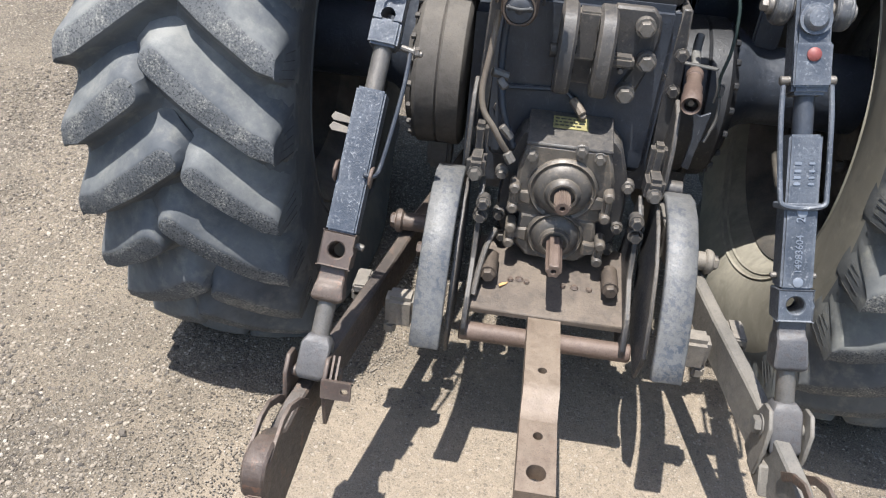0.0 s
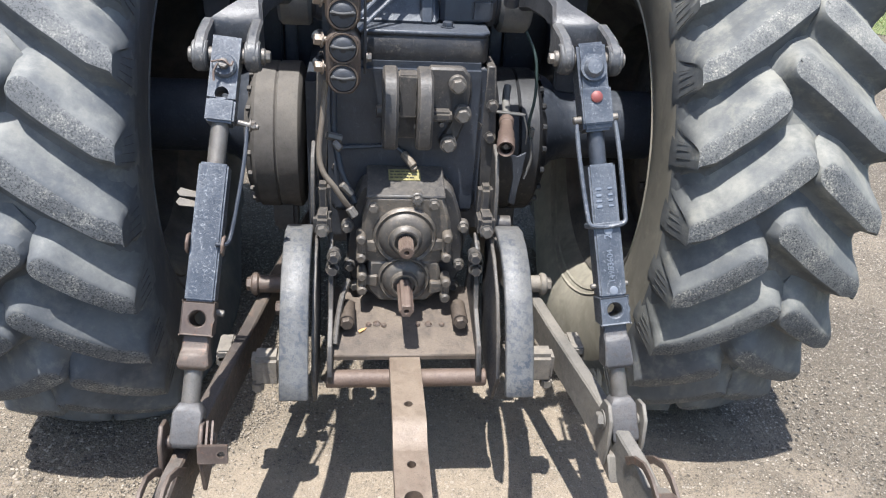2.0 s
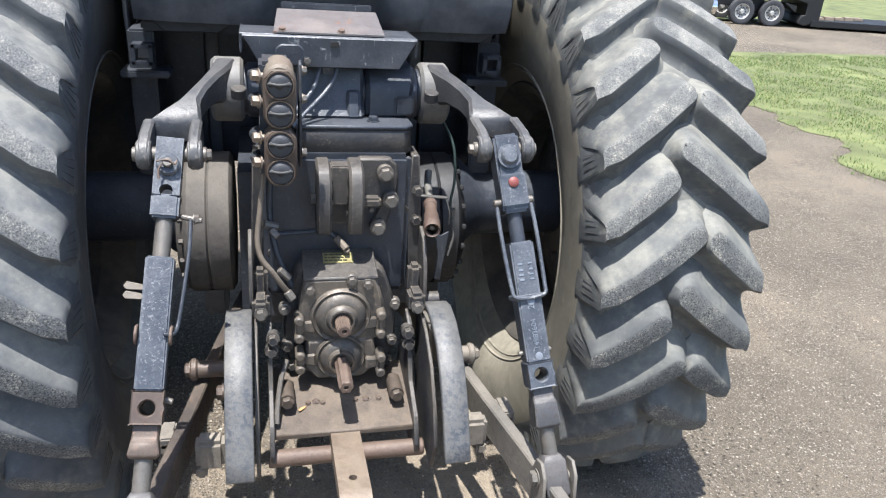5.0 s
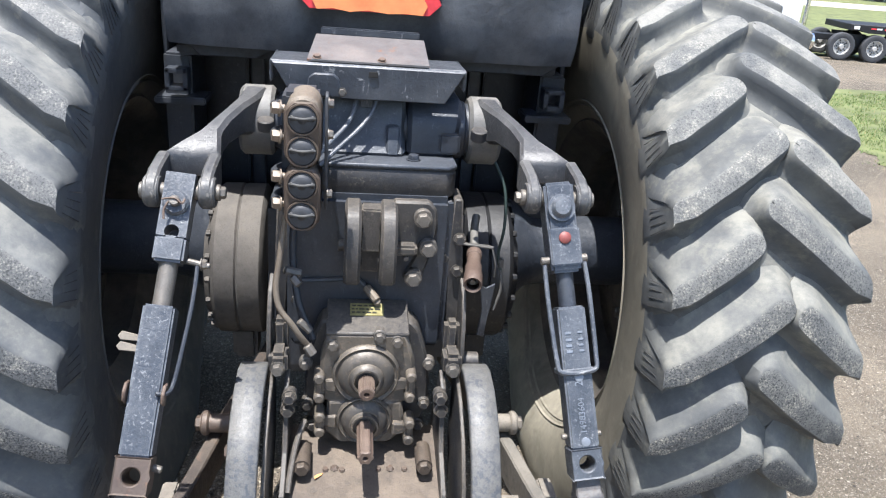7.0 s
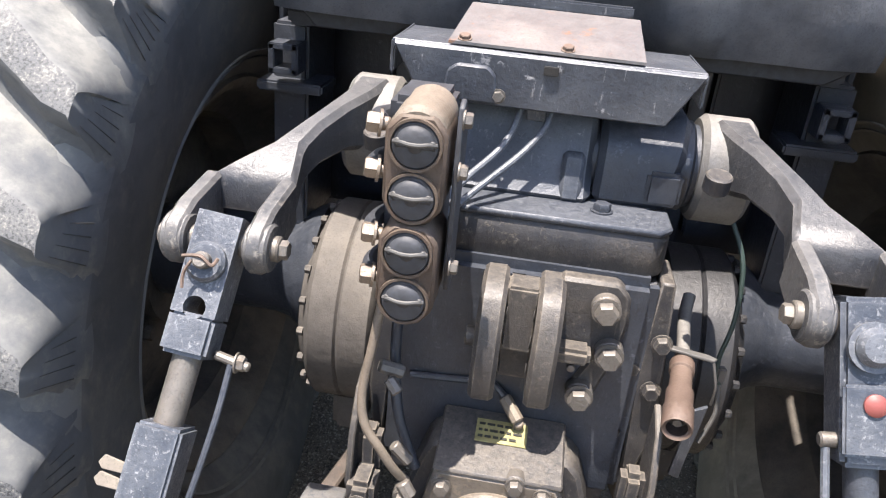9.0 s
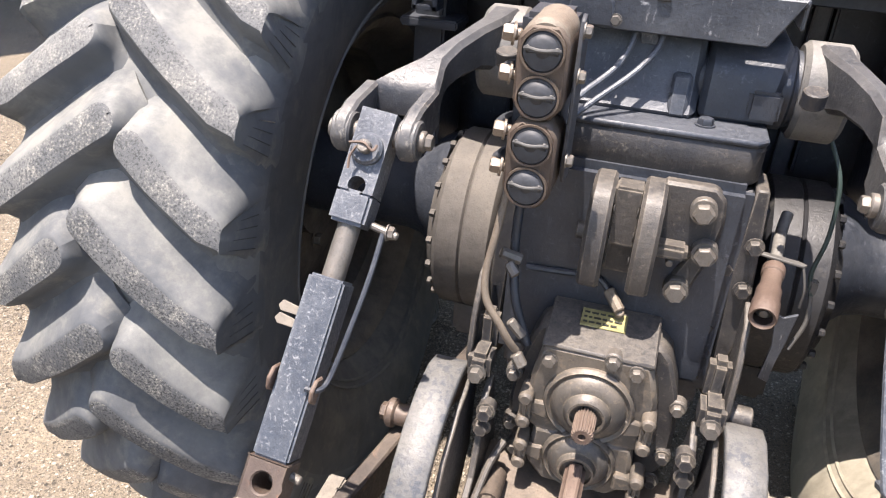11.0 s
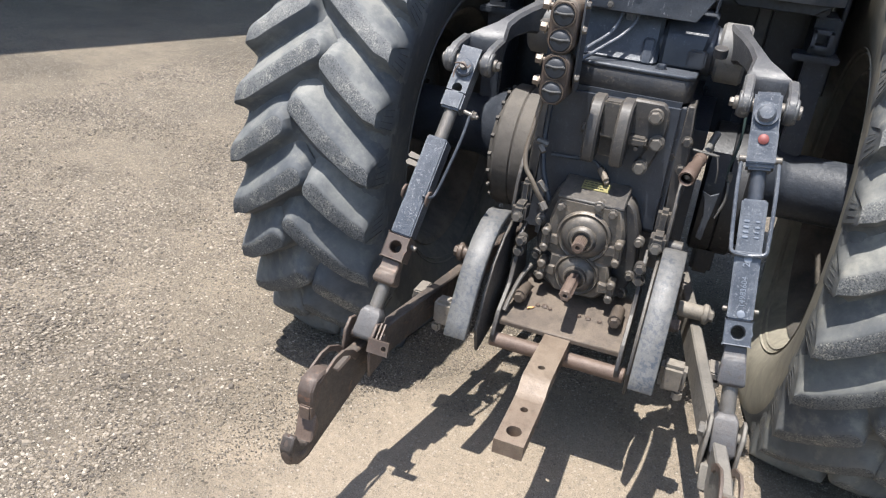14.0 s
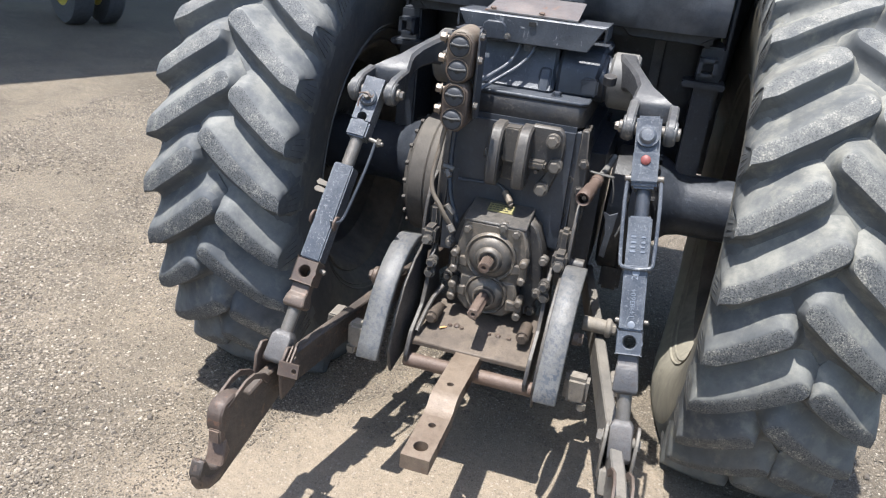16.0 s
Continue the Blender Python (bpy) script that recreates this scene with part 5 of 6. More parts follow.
        rod(bm, m @ Vector((0.03, 0, s(0.99))), m @ Vector((0.075, 0, s(0.985))), 0.006, 10)
        hexhead(bm, m @ Vector((0.058, 0, s(0.987))), (1, 0, 0), 0.010, 0.010)
        part("side_bolt", bm, bolt_steel, link)
        for sx in (-1, 1):
            bm = bmesh.new()
            prism(bm, [(0.012, s(0.80)), (0.012, s(0.765)), (0.034, s(0.768)), (0.042, s(0.782)), (0.034, s(0.796))], sx * 0.030, sx * 0.036, "yz", 0.002, m)
            part("tube_tab", bm, bare_rust, link)
        bm = bmesh.new()
        for z in (0.868, 0.852):
            prism(bm, [(-0.030, s(z)), (-0.062, s(z + 0.004)), (-0.068, s(z - 0.004)), (-0.062, s(z - 0.010)), (-0.030, s(z - 0.010))], -0.004, 0.000, "xz", 0.001, m)
        part("pin_tab", bm, tan_steel, link)
        bm = bmesh.new()
        rod(bm, m @ Vector((0.028, 0.0, s(0.675))), m @ Vector((0.046, 0.0, s(0.672))), 0.007, 10)
        part("stop_pin", bm, bolt_steel, link)
    else:
        for sx in (-1, 1):
            bm = bmesh.new()
            tube(bm, [m @ Vector(p) for p in ((sx * 0.040, 0.012, s(1.005)), (sx * 0.042, 0.018, s(0.95)), (sx * 0.041, 0.024, s(0.88)), (sx * 0.039, 0.030, s(0.835)), (sx * 0.034, 0.034, s(0.815)), (0, 0.034, s(0.810)))], 0.0048, 8)
            part("bail_rod", bm, link_paint, link)
            bm = bmesh.new()
            rod(bm, m @ Vector((sx * 0.028, 0.012, s(1.008))), m @ Vector((sx * 0.047, 0.012, s(1.008))), 0.0085, 12)
            part("bail_nut", bm, bolt_steel, link)
        bm = bmesh.new()
        sweep(bm, [[m @ Vector((sx, sy, s(zz))) for sx, sy in ((-0.034, -0.033), (0.034, -0.033), (0.034, 0.033), (-0.034, 0.033))] for zz in (0.818, 0.808)], 0.002)
        part("tube_clamp", bm, link_paint, link)
        # cast figures down the front face
        for text, size, z in (("2", 0.022, 0.792), ("14983604", 0.0175, 0.737)):
            cu = bpy.data.curves.new("cast_figure", "FONT")
            cu.body, cu.size, cu.extrude, cu.align_x, cu.align_y = text, size, 0.0012, "CENTER", "CENTER"
            tmp = bpy.data.objects.new("tmp", cu)
            me = bpy.data.meshes.new_from_object(tmp)
            bpy.data.objects.remove(tmp)
            me.materials.append(emboss)
            ob = new("cast_figure", me)
            ob.parent = tube_part
            ob.matrix_basis = m @ Matrix.Translation((0, 0.0285, s(z))) @ Matrix(((0, -1, 0, 0), (0, 0, 1, 0), (-1, 0, 0, 0), (0, 0, 0, 1)))
        bm = bmesh.new()
        for z in (0.880, 0.868, 0.858, 0.848):
            box(bm, (-0.012, 0.0285, s(z)), (0.012, 0.003, 0.0055), 0.0008, m)
            box(bm, (0.012, 0.0285, s(z)), (0.010, 0.003, 0.0045), 0.0008, m)
        tagged(part("cast_letter_bars", bm, emboss, tube_part), kind="stuff")
        for z in (0.692, 0.803):
            bm = bmesh.new()
            lathe(bm, [(0, 0), (0.009, 0), (0.009, 0.002), (0.006, 0.003), (0, 0.003)], m @ pose(0.001, 0.028, s(z), -90, 0, 0), 16)
            part("cast_dot", bm, emboss, tube_part)
        bm = bmesh.new()
        rod(bm, m @ Vector((0.028, 0.0, s(0.70))), m @ Vector((0.040, 0.0, s(0.70))), 0.006, 10)
        part("stop_pin", bm, bolt_steel, link)
        bm = bmesh.new()
        rod(bm, m @ Vector((-0.028, 0.0, s(0.70))), m @ Vector((-0.040, 0.0, s(0.70))), 0.006, 10)
        part("stop_pin", bm, bolt_steel, link)
    # cross pin at the top
    bm = bmesh.new()
    rod(bm, (top[0] - 0.075, top[1], top[2]), (top[0] + 0.075, top[1], top[2]), 0.016, 20)
    hexhead(bm, (top[0] + 0.072 * -side, top[1], top[2]), (-side, 0, 0), 0.012, 0.012)
    part("top_pin", bm, bolt_steel, link)
    return link


LT, LB = (-0.371, 0.040, 1.100), (-0.440, -0.395, 0.435)
RT, RB = (0.364, 0.030, 1.118), (0.452, -0.318, 0.438)
build_lift_link(-1, LT, LB)
build_lift_link(1, RT, RB)


def build_lift_arm(side, top):
    """Hub on the rocker shaft, a tapered arm, and the two-eared fork at its end."""
    x0, xf, yf, zf = side * 0.262, top[0], top[1], top[2]
    bm = bmesh.new()
    rod(bm, (side * 0.222, 0.385, 1.165), (side * 0.300, 0.385, 1.165), 0.080, 36, 0.008)
    arm = part("lift_arm", bm, hub_grey, tractor, "worn black cast lift arm with a forked end")
    bm = bmesh.new()
    st = []
    for u, w, h in ((0.0, 0.056, 0.125), (0.2, 0.044, 0.088), (0.4, 0.036, 0.068), (0.6, 0.036, 0.060), (0.76, 0.046, 0.058), (0.88, 0.085, 0.056), (1.0, 0.122, 0.052)):
        y = 0.37 + (yf + 0.090 - 0.37) * u
        x = x0 + (xf - x0) * (u ** 1.25)
        z = 1.185 + (zf + 0.022 - 1.185) * u + 0.030 * math.sin(math.pi * u)
        st.append([(x - w / 2, y, z - h / 2), (x + w / 2, y, z - h / 2), (x + w / 2, y, z + h / 2), (x - w / 2, y, z + h / 2)])
    sweep(bm, st, 0.008)
    part("arm_web", bm, arm_black, arm)
    for sx in (-1, 1):
        bm = bmesh.new()
        prism(bm, [(yf + 0.10, zf + 0.052), (yf + 0.02, zf + 0.042), (yf - 0.022, zf + 0.026), (yf - 0.034, zf), (yf - 0.024, zf - 0.026), (yf, zf - 0.034), (yf + 0.03, zf - 0.028), (yf + 0.10, zf - 0.01)], xf + sx * 0.038, xf + sx * 0.062, "yz", 0.005)
        rod(bm, (xf + sx * 0.036, yf, zf), (xf + sx * 0.066, yf, zf), 0.030, 22, 0.003)
        part("fork_ear", bm, ear_paint, arm)
    bm = bmesh.new()
    rod(bm, (x0 + side * 0.02 - side * 0.05, 0.25, 1.175), (x0 + side * 0.02 - side * 0.05, 0.244, 1.20), 0.018, 14)
    part("arm_boss", bm, black_cast, arm)


build_lift_arm(-1, LT)
build_lift_arm(1, RT)


def link_x(y):
    """How far out from the middle the lower link runs at y."""
    return 0.335 + (0.19 - y) * 0.205


def build_lower_link(side):
    upper = [(0.62, 0.478), (0.20, 0.474), (0.16, 0.470), (-0.02, 0.458), (-0.22, 0.450), (-0.36, 0.440), (-0.43, 0.432), (-0.478, 0.414), (-0.505, 0.440), (-0.54, 0.452), (-0.585, 0.450), (-0.602, 0.430), (-0.606, 0.392), (-0.594, 0.366)]
    jaw = [(-0.585, 0.325), (-0.596, 0.298), (-0.622, 0.290), (-0.646, 0.308), (-0.662, 0.344), (-0.676, 0.348), (-0.692, 0.316), (-0.684, 0.278), (-0.656, 0.250), (-0.614, 0.242)]
    lower = [(-0.545, 0.266), (-0.465, 0.300), (-0.36, 0.345), (-0.14, 0.362), (0.20, 0.384), (0.62, 0.392)]
    outline = upper + jaw + lower
    half = 0.016

    def bent(t, y_split=-0.40):
        for v in t.verts:
            y = v.co.y
            v.co.x = side * (link_x(max(y, -0.48)) + (0.0 if y > -0.48 else (-0.48 - y) * 0.02)) + v.co.x

    bm = bmesh.new()
    prism(bm, outline, -half, half, "yz", 0.004)
    bent(bm)
    name = "brown rusty lower link with an open claw hook" if side < 0 else "tan dusty lower link with an open claw hook"
    link = part("lower_link", bm, link_dark if side < 0 else link_tan, tractor, name)
    # thickened claw tip and jaw faces
    bm = bmesh.new()
    curl = [(-0.585, 0.262, 0.022, 0.016), (-0.615, 0.266, 0.025, 0.019), (-0.645, 0.268, 0.023, 0.022), (-0.666, 0.281, 0.021, 0.022), (-0.678, 0.303, 0.016, 0.018), (-0.677, 0.328, 0.010, 0.011), (-0.670, 0.348, 0.004, 0.004)]
    rings = []
    for k, (y, z, r, w) in enumerate(curl):
        (ya, za), (yb, zb) = curl[max(k - 1, 0)][:2], curl[min(k + 1, len(curl) - 1)][:2]
        d = math.hypot(yb - ya, zb - za)
        ny, nz = -(zb - za) / d, (yb - ya) / d
        rings.append([(w * math.cos(a), y + ny * r * math.sin(a), z + nz * r * math.sin(a)) for a in (radians(30 * q + 15) for q in range(12))])
    sweep(bm, rings)
    bent(bm)
    part("claw", bm, rust, link, "rounded dark claw tip")
    bm = bmesh.new()
    prism(bm, [(-0.520, 0.447), (-0.550, 0.458), (-0.590, 0.455), (-0.608, 0.432), (-0.611, 0.394), (-0.596, 0.366), (-0.576, 0.378), (-0.564, 0.42)], -0.021, 0.021, "yz", 0.005)
    bent(bm)
    part("claw_shoulder", bm, rust, link)
    bm = bmesh.new()
    prism(bm, [(-0.590, 0.362), (-0.576, 0.316), (-0.596, 0.292), (-0.619, 0.288), (-0.609, 0.308), (-0.600, 0.346)], -0.024, 0.024, "yz", 0.004)
    bent(bm)
    part("jaw_liner", bm, bare_rust, link, "polished rust-red jaw")
    bm = bmesh.new()
    box(bm, (-side * 0.004, -0.602, 0.372), (0.032, 0.026, 0.040), 0.004)
    bent(bm)
    part("latch_block", bm, bare_rust, link)
    # two latch lever plates, arched over the dip behind the shoulder
    for dx in (-0.021, 0.019):
        bm = bmesh.new()
        prism(bm, [(-0.405, 0.425), (-0.430, 0.452), (-0.465, 0.468), (-0.500, 0.466), (-0.545, 0.452), (-0.585, 0.440), (-0.545, 0.438), (-0.500, 0.450), (-0.468, 0.452), (-0.438, 0.438), (-0.420, 0.415)], dx - 0.0035, dx + 0.0035, "yz", 0.001)
        bent(bm)
        part("latch_plate", bm, rust, link)
    # bracket that takes the lift link
    cx, cy, cz = (LB[0], LB[1] + 0.022, 0.464) if side < 0 else (RB[0], RB[1], 0.448)
    for dx in (-0.038, 0.036):
        bm = bmesh.new()
        prism(bm, [(cy + 0.030, cz - 0.09), (cy + 0.036, cz), (cy + 0.022, cz + 0.036), (cy - 0.008, cz + 0.046), (cy - 0.036, cz + 0.022), (cy - 0.046, cz - 0.03), (cy - 0.040, cz - 0.095)], cx + dx - 0.004, cx + dx + 0.004, "yz", 0.002)
        part("lift_bracket", bm, link_tan if side > 0 else rust, link)
    bm = bmesh.new()
    rod(bm, (cx - 0.046, cy - 0.002, cz), (cx + 0.046, cy - 0.002, cz), 0.013, 14)
    hexhead(bm, (cx - side * 0.044, cy - 0.002, cz), (-side, 0, 0), 0.017, 0.014)
    part("bracket_pin", bm, link_tan if side > 0 else rust, link)
    if side < 0:
        # rusty keeper tab with a hole, on a folded strap beside the bracket
        bm = bmesh.new()
        holed_block(bm, Matrix.Translation((cx + 0.062, cy - 0.044, cz + 0.006)) @ pose(0, 0, 0, -18, 0, 0) @ pose(0, 0, 0, 0, 90, 0), 0.036, 0.008, -0.030, 0.026, 0.014, 0.007)
        part("keeper_tab", bm, rust, link)
        for dx in (0.046, 0.056):
            bm = bmesh.new()
            prism(bm, [(cy - 0.045, cz + 0.004), (cy + 0.004, cz + 0.046), (cy + 0.010, cz + 0.040), (cy - 0.036, cz - 0.004)], cx + dx - 0.002, cx + dx + 0.002, "yz", 0)
            part("keeper_strap", bm, rust, link)
    else:
        bm = bmesh.new()
        sweep(bm, [[(cx - 0.036, cy - 0.046, cz - 0.060), (cx + 0.034, cy - 0.046, cz - 0.060), (cx + 0.034, cy + 0.02, cz - 0.075), (cx - 0.036, cy + 0.02, cz - 0.075)], [(cx - 0.030, cy - 0.075, cz - 0.115), (cx + 0.028, cy - 0.075, cz - 0.115), (cx + 0.028, cy + 0.02, cz - 0.125), (cx - 0.030, cy + 0.02, cz - 0.125)]], 0.004)
        part("bracket_saddle", bm, link_tan, link)
    # tan blocks between link and sway plate
    bm = bmesh.new()
    box(bm, (side * 0.316, -0.098, 0.425), (0.066, 0.052, 0.078), 0.010)
    box(bm, (side * 0.338, -0.108, 0.378), (0.026, 0.030, 0.030), 0.006)
    part("check_block", bm, tan_steel, link, "tan dusty cast check block")
    bm = bmesh.new()
    box(bm, (side * (link_x(-0.05) + 0.030), -0.045, 0.438), (0.034, 0.070, 0.030), 0.004)
    box(bm, (side * (link_x(-0.07) + 0.034), -0.072, 0.424), (0.022, 0.016, 0.030), 0.004)
    part("link_pad", bm, tan_steel, link)
    bm = bmesh.new()
    rod(bm, (side * 0.290, 0.135, 0.500), (side * 0.365, 0.135, 0.500), 0.022, 18)
    rod(bm, (side * 0.356, 0.135, 0.500), (side * 0.374, 0.135, 0.500), 0.029, 18, 0.004)
    hexhead(bm, (side * 0.373, 0.135, 0.500), (side, 0, 0), 0.018, 0.014)
    part("pivot_pin", bm, rust if side < 0 else tan_steel, link)


build_lower_link(-1)
build_lower_link(1)

# ---- drawbar hanger with curved sway plates ----
hanger = new("drawbar_hanger")
hanger.parent = tractor
hanger["label"] = "dusty steel drawbar hanger between two curved sway plates"
ARC = [(0.105, 0.664), (0.062, 0.675), (0.004, 0.666), (-0.050, 0.641), (-0.096, 0.604), (-0.135, 0.558), (-0.168, 0.508), (-0.194, 0.460), (-0.212, 0.424)]
for side in (-1, 1):
    bm = bmesh.new()
    st = []
    for i, (y, z) in enumerate(ARC):
        a, b = ARC[max(i - 1, 0)], ARC[min(i + 1, len(ARC) - 1)]
        d = Vector((b[0] - a[0], b[1] - a[1])).normalized()
        ny, nz = -d.y * 0.020, d.x * 0.020
        xi, xo = side * 0.216, side * 0.278
        st.append([(xi, y, z), (xo, y, z), (xo, y - ny, z - nz), (xi, y - ny, z - nz)])
    sweep(bm, st, 0.003)
    plate = part("sway_plate", bm, sway_paint, hanger, "curved grey sway plate with worn chipped paint", 50)
    bm = bmesh.new()
    prism(bm, [(0.14, 0.67), (0.08, 0.662), (0.02, 0.644), (-0.06, 0.594), (-0.12, 0.52), (-0.162, 0.43), (-0.130, 0.345), (0.02, 0.36), (0.12, 0.48)], side * 0.204, side * 0.213, "yz", 0.002)
    part("hanger_cheek", bm, black_cast, hanger)
    bm = bmesh.new()
    prism(bm, [(0.12, 0.66), (0.07, 0.64), (0.05, 0.56), (0.02, 0.50), (-0.065, 0.452), (-0.100, 0.39), (-0.085, 0.345), (0.04, 0.35), (0.20, 0.45)], side * 0.170, side * 0.182, "yz", 0.002)
    part("hanger_side", bm, black_cast, hanger)
    bm = bmesh.new()
    box(bm, (side * 0.195, 0.112, 0.690), (0.042, 0.062, 0.055), 0.010)
    box(bm, (side * 0.195, 0.150, 0.735), (0.036, 0.04, 0.08), 0.010)
    ear = part("hanger_ear", bm, black_cast, hanger, "dusty cast mounting ear")
    for x, y, z in ((0.195, 0.081, 0.683), (0.172, 0.060, 0.590), (0.168, 0.058, 0.625)):
        bm = bmesh.new()
        hexhead(bm, (side * x, y, z), (0, -1, 0.1), 0.0135, 0.018)
        rod(bm, (side * x, y + 0.022, z), (side * x, y, z), 0.016, 14)
        part("hanger_bolt", bm, bolt_steel if z > 0.65 else black_cast, ear)
    bm = bmesh.new()
    rod(bm, (side * 0.137, 0.075, 0.475), (side * 0.137, 0.005, 0.475), 0.019, 16)
    hexhead(bm, (side * 0.137, 0.006, 0.475), (0, -1, 0), 0.0155, 0.016)
    part("plate_bolt", bm, plate_steel, hanger)
    bm = bmesh.new()
    rod(bm, (side * 0.275, 0.02, 0.505), (side * 0.292, 0.02, 0.505), 0.020, 16)
    hexhead(bm, (side * 0.288, 0.02, 0.505), (side, 0, 0), 0.017, 0.016)
    part("sway_bolt", bm, rust, plate)
bm = bmesh.new()
rod(bm, (0.205, 0.14, 0.672), (0.262, 0.14, 0.672), 0.022, 18)
part("cross_pin", bm, black_cast, hanger)
bm = bmesh.new()
sweep(bm, [[(-0.172, 0.16, 0.478), (0.172, 0.16, 0.478), (0.172, 0.16, 0.464), (-0.172, 0.16, 0.464)], [(-0.178, -0.062, 0.424), (0.178, -0.062, 0.424), (0.178, -0.062, 0.408), (-0.178, -0.062, 0.408)]], 0.003)
plate = part("hanger_plate", bm, plate_steel, hanger, "flat dusty brown steel plate")
rng = random.Random(8)
for x, y in ((-0.085, 0.03), (-0.065, 0.035), (0.035, 0.03), (0.062, 0.032), (-0.048, 0.028), (0.095, 0.03)):
    bm = bmesh.new()
    lathe(bm, [(0, -0.002), (rng.uniform(0.007, 0.011), -0.002), (0.006, 0.003), (0, 0.004)], Matrix.Translation((x, y, 0.4305 + 0.243 * (y + 0.037) + 0.002)), 7)
    part("mud_lump", bm, rust, plate)
bm = bmesh.new()
prism(bm, [(-0.108, 0.000), (-0.094, 0.012), (-0.090, 0.020), (-0.102, 0.016), (-0.110, 0.008)], 0.4445, 0.4465, "xy", 0)
tagged(part("fallen_leaf", bm, leaf_brown), "small curled orange-brown leaf on the hanger plate", "leaf")
bm = bmesh.new()
rod(bm, (-0.186, -0.070, 0.362), (0.198, -0.070, 0.362), 0.0215, 22, 0.003)
part("drawbar_pin_bar", bm, bare_rust, hanger, "round rusty cross bar")
# side struts
bm = bmesh.new()
tube(bm, [(-0.165, -0.045, 0.445), (-0.160, 0.0, 0.478), (-0.150, 0.05, 0.515), (-0.135, 0.09, 0.54)], 0.007, 8)
part("hanger_strut", bm, black_cast, hanger)

# drawbar with its step and its three holes
def build_drawbar():
    bm = bmesh.new()
    top = [(0.60, 0.405), (-0.06, 0.418), (-0.278, 0.428), (-0.300, 0.422), (-0.322, 0.404), (-0.345, 0.397), (-0.514, 0.394)]
    th = 0.040
    holes = ((-0.236, 0.0095), (-0.384, 0.0095), (-0.470, 0.0185))
    half = 0.036

    def z_at(y):
        for (y0, z0), (y1, z1) in zip(top, top[1:]):
            if y1 <= y <= y0:
                return z0 + (z1 - z0) * (y - y0) / (y1 - y0)
        return top[-1][1]

    spans, y = [], 0.60
    marks = sorted({y for y, _ in top} | {h + s * 0.036 for h, _ in holes for s in (-1, 1)}, reverse=True)
    marks = [m for m in marks if not any(h - 0.0355 < m < h + 0.0355 for h, _ in holes)]
    t = bmesh.new()

    def corner(x, y, lower):
        return t.verts.new((x, y, z_at(y) - (th if lower else 0)))

    for y0, y1 in zip(marks, marks[1:]):
        hole = next(((h, r) for h, r in holes if y1 < h < y0), None)
        if hole is None:
            q = {(x, y, l): corner(x, y, l) for x in (-half, half) for y in (y0, y1) for l in (0, 1)}
            t.faces.new((q[-half, y0, 0], q[half, y0, 0], q[half, y1, 0], q[-half, y1, 0]))
            t.faces.new((q[-half, y0, 1], q[half, y0, 1], q[half, y1, 1], q[-half, y1, 1]))
            for x in (-half, half):
                t.faces.new((q[x, y0, 0], q[x, y1, 0], q[x, y1, 1], q[x, y0, 1]))
        else:
            h, r = hole
            n = 24
            lay = []
            for l in (0, 1):
                inner, outer = [], []
                for k in range(n):
                    a = 2 * math.pi * (k + 0.5) / n
                    c, s = math.cos(a), math.sin(a)
                    f = min(half / abs(c), 0.036 / abs(s))
                    inner.append(corner(r * c, h + r * s, l))
                    outer.append(corner(c * f, h + s * f, l))
                for cx, cy in ((half, 0.036), (-half, 0.036), (-half, -0.036), (half, -0.036)):
                    near = min(outer, key=lambda o: (o.co.x - cx) ** 2 + (o.co.y - h - cy) ** 2)
                    near.co = (cx, h + cy, z_at(h + cy) - (th if l else 0))
                for k in range(n):
                    t.faces.new((inner[k], inner[(k + 1) % n], outer[(k + 1) % n], outer[k]))
                lay.append((inner, outer))
            for k in range(n):
                j = (k + 1) % n
                t.faces.new((lay[0][0][k], lay[0][0][j], lay[1][0][j], lay[1][0][k]))
                t.faces.new((lay[0][1][k], lay[0][1][j], lay[1][1][j], lay[1][1][k]))
    for y in (marks[0], marks[-1]):
        t.faces.new([corner(x, y, l) for x, l in ((-half, 0), (half, 0), (half, 1), (-half, 1))])
    put_in(bm, t)
    bmesh.ops.remove_doubles(bm, verts=bm.verts, dist=0.0004)
    return part("drawbar", bm, drawbar_steel, tractor, "flat tan-brown steel drawbar with a step and round holes")


drawbar = build_drawbar()


# ---- open shed on the left, its parked machine, trailer, trees ----
def build_shed():
    shed = tagged(new("open_shed"), "large open pole shed with a metal roof beside the yard", "shed")
    ex, ey = Vector((0.403, 0.915, 0)), Vector((-0.915, 0.403, 0))
    o = Vector((-5.615, 1.53, 0))
    m = Matrix((ex, ey, Vector((0, 0, 1)))).transposed().to_4x4()
    m.translation = o
    # local x along the open front, local y into the shed
    bm = bmesh.new()
    sweep(bm, [[(x, 0.0, 6.5), (x, 8.0, 7.4), (x, 8.0, 7.5), (x, 0.0, 6.6)] for x in (-12, 22)])
    bm.transform(m)
    part("roof", bm, shed_metal, shed)
    bm = bmesh.new()
    box(bm, (5, 8.0, 6.4), (34, 0.12, 2.0), 0.0, m)
    part("gable_sheet", bm, shed_metal, shed)
    for x in (-12, -6, 16, 22):
        bm = bmesh.new()
        box(bm, (x, 0.35, 3.25), (0.2, 0.2, 6.5), 0.01, m)
        part("post", bm, shed_wood, shed)
        bm = bmesh.new()
        box(bm, (x, 7.8, 3.68), (0.2, 0.2, 7.36), 0.01, m)
        part("post", bm, shed_wood, shed)
    return m


shed_m = build_shed()


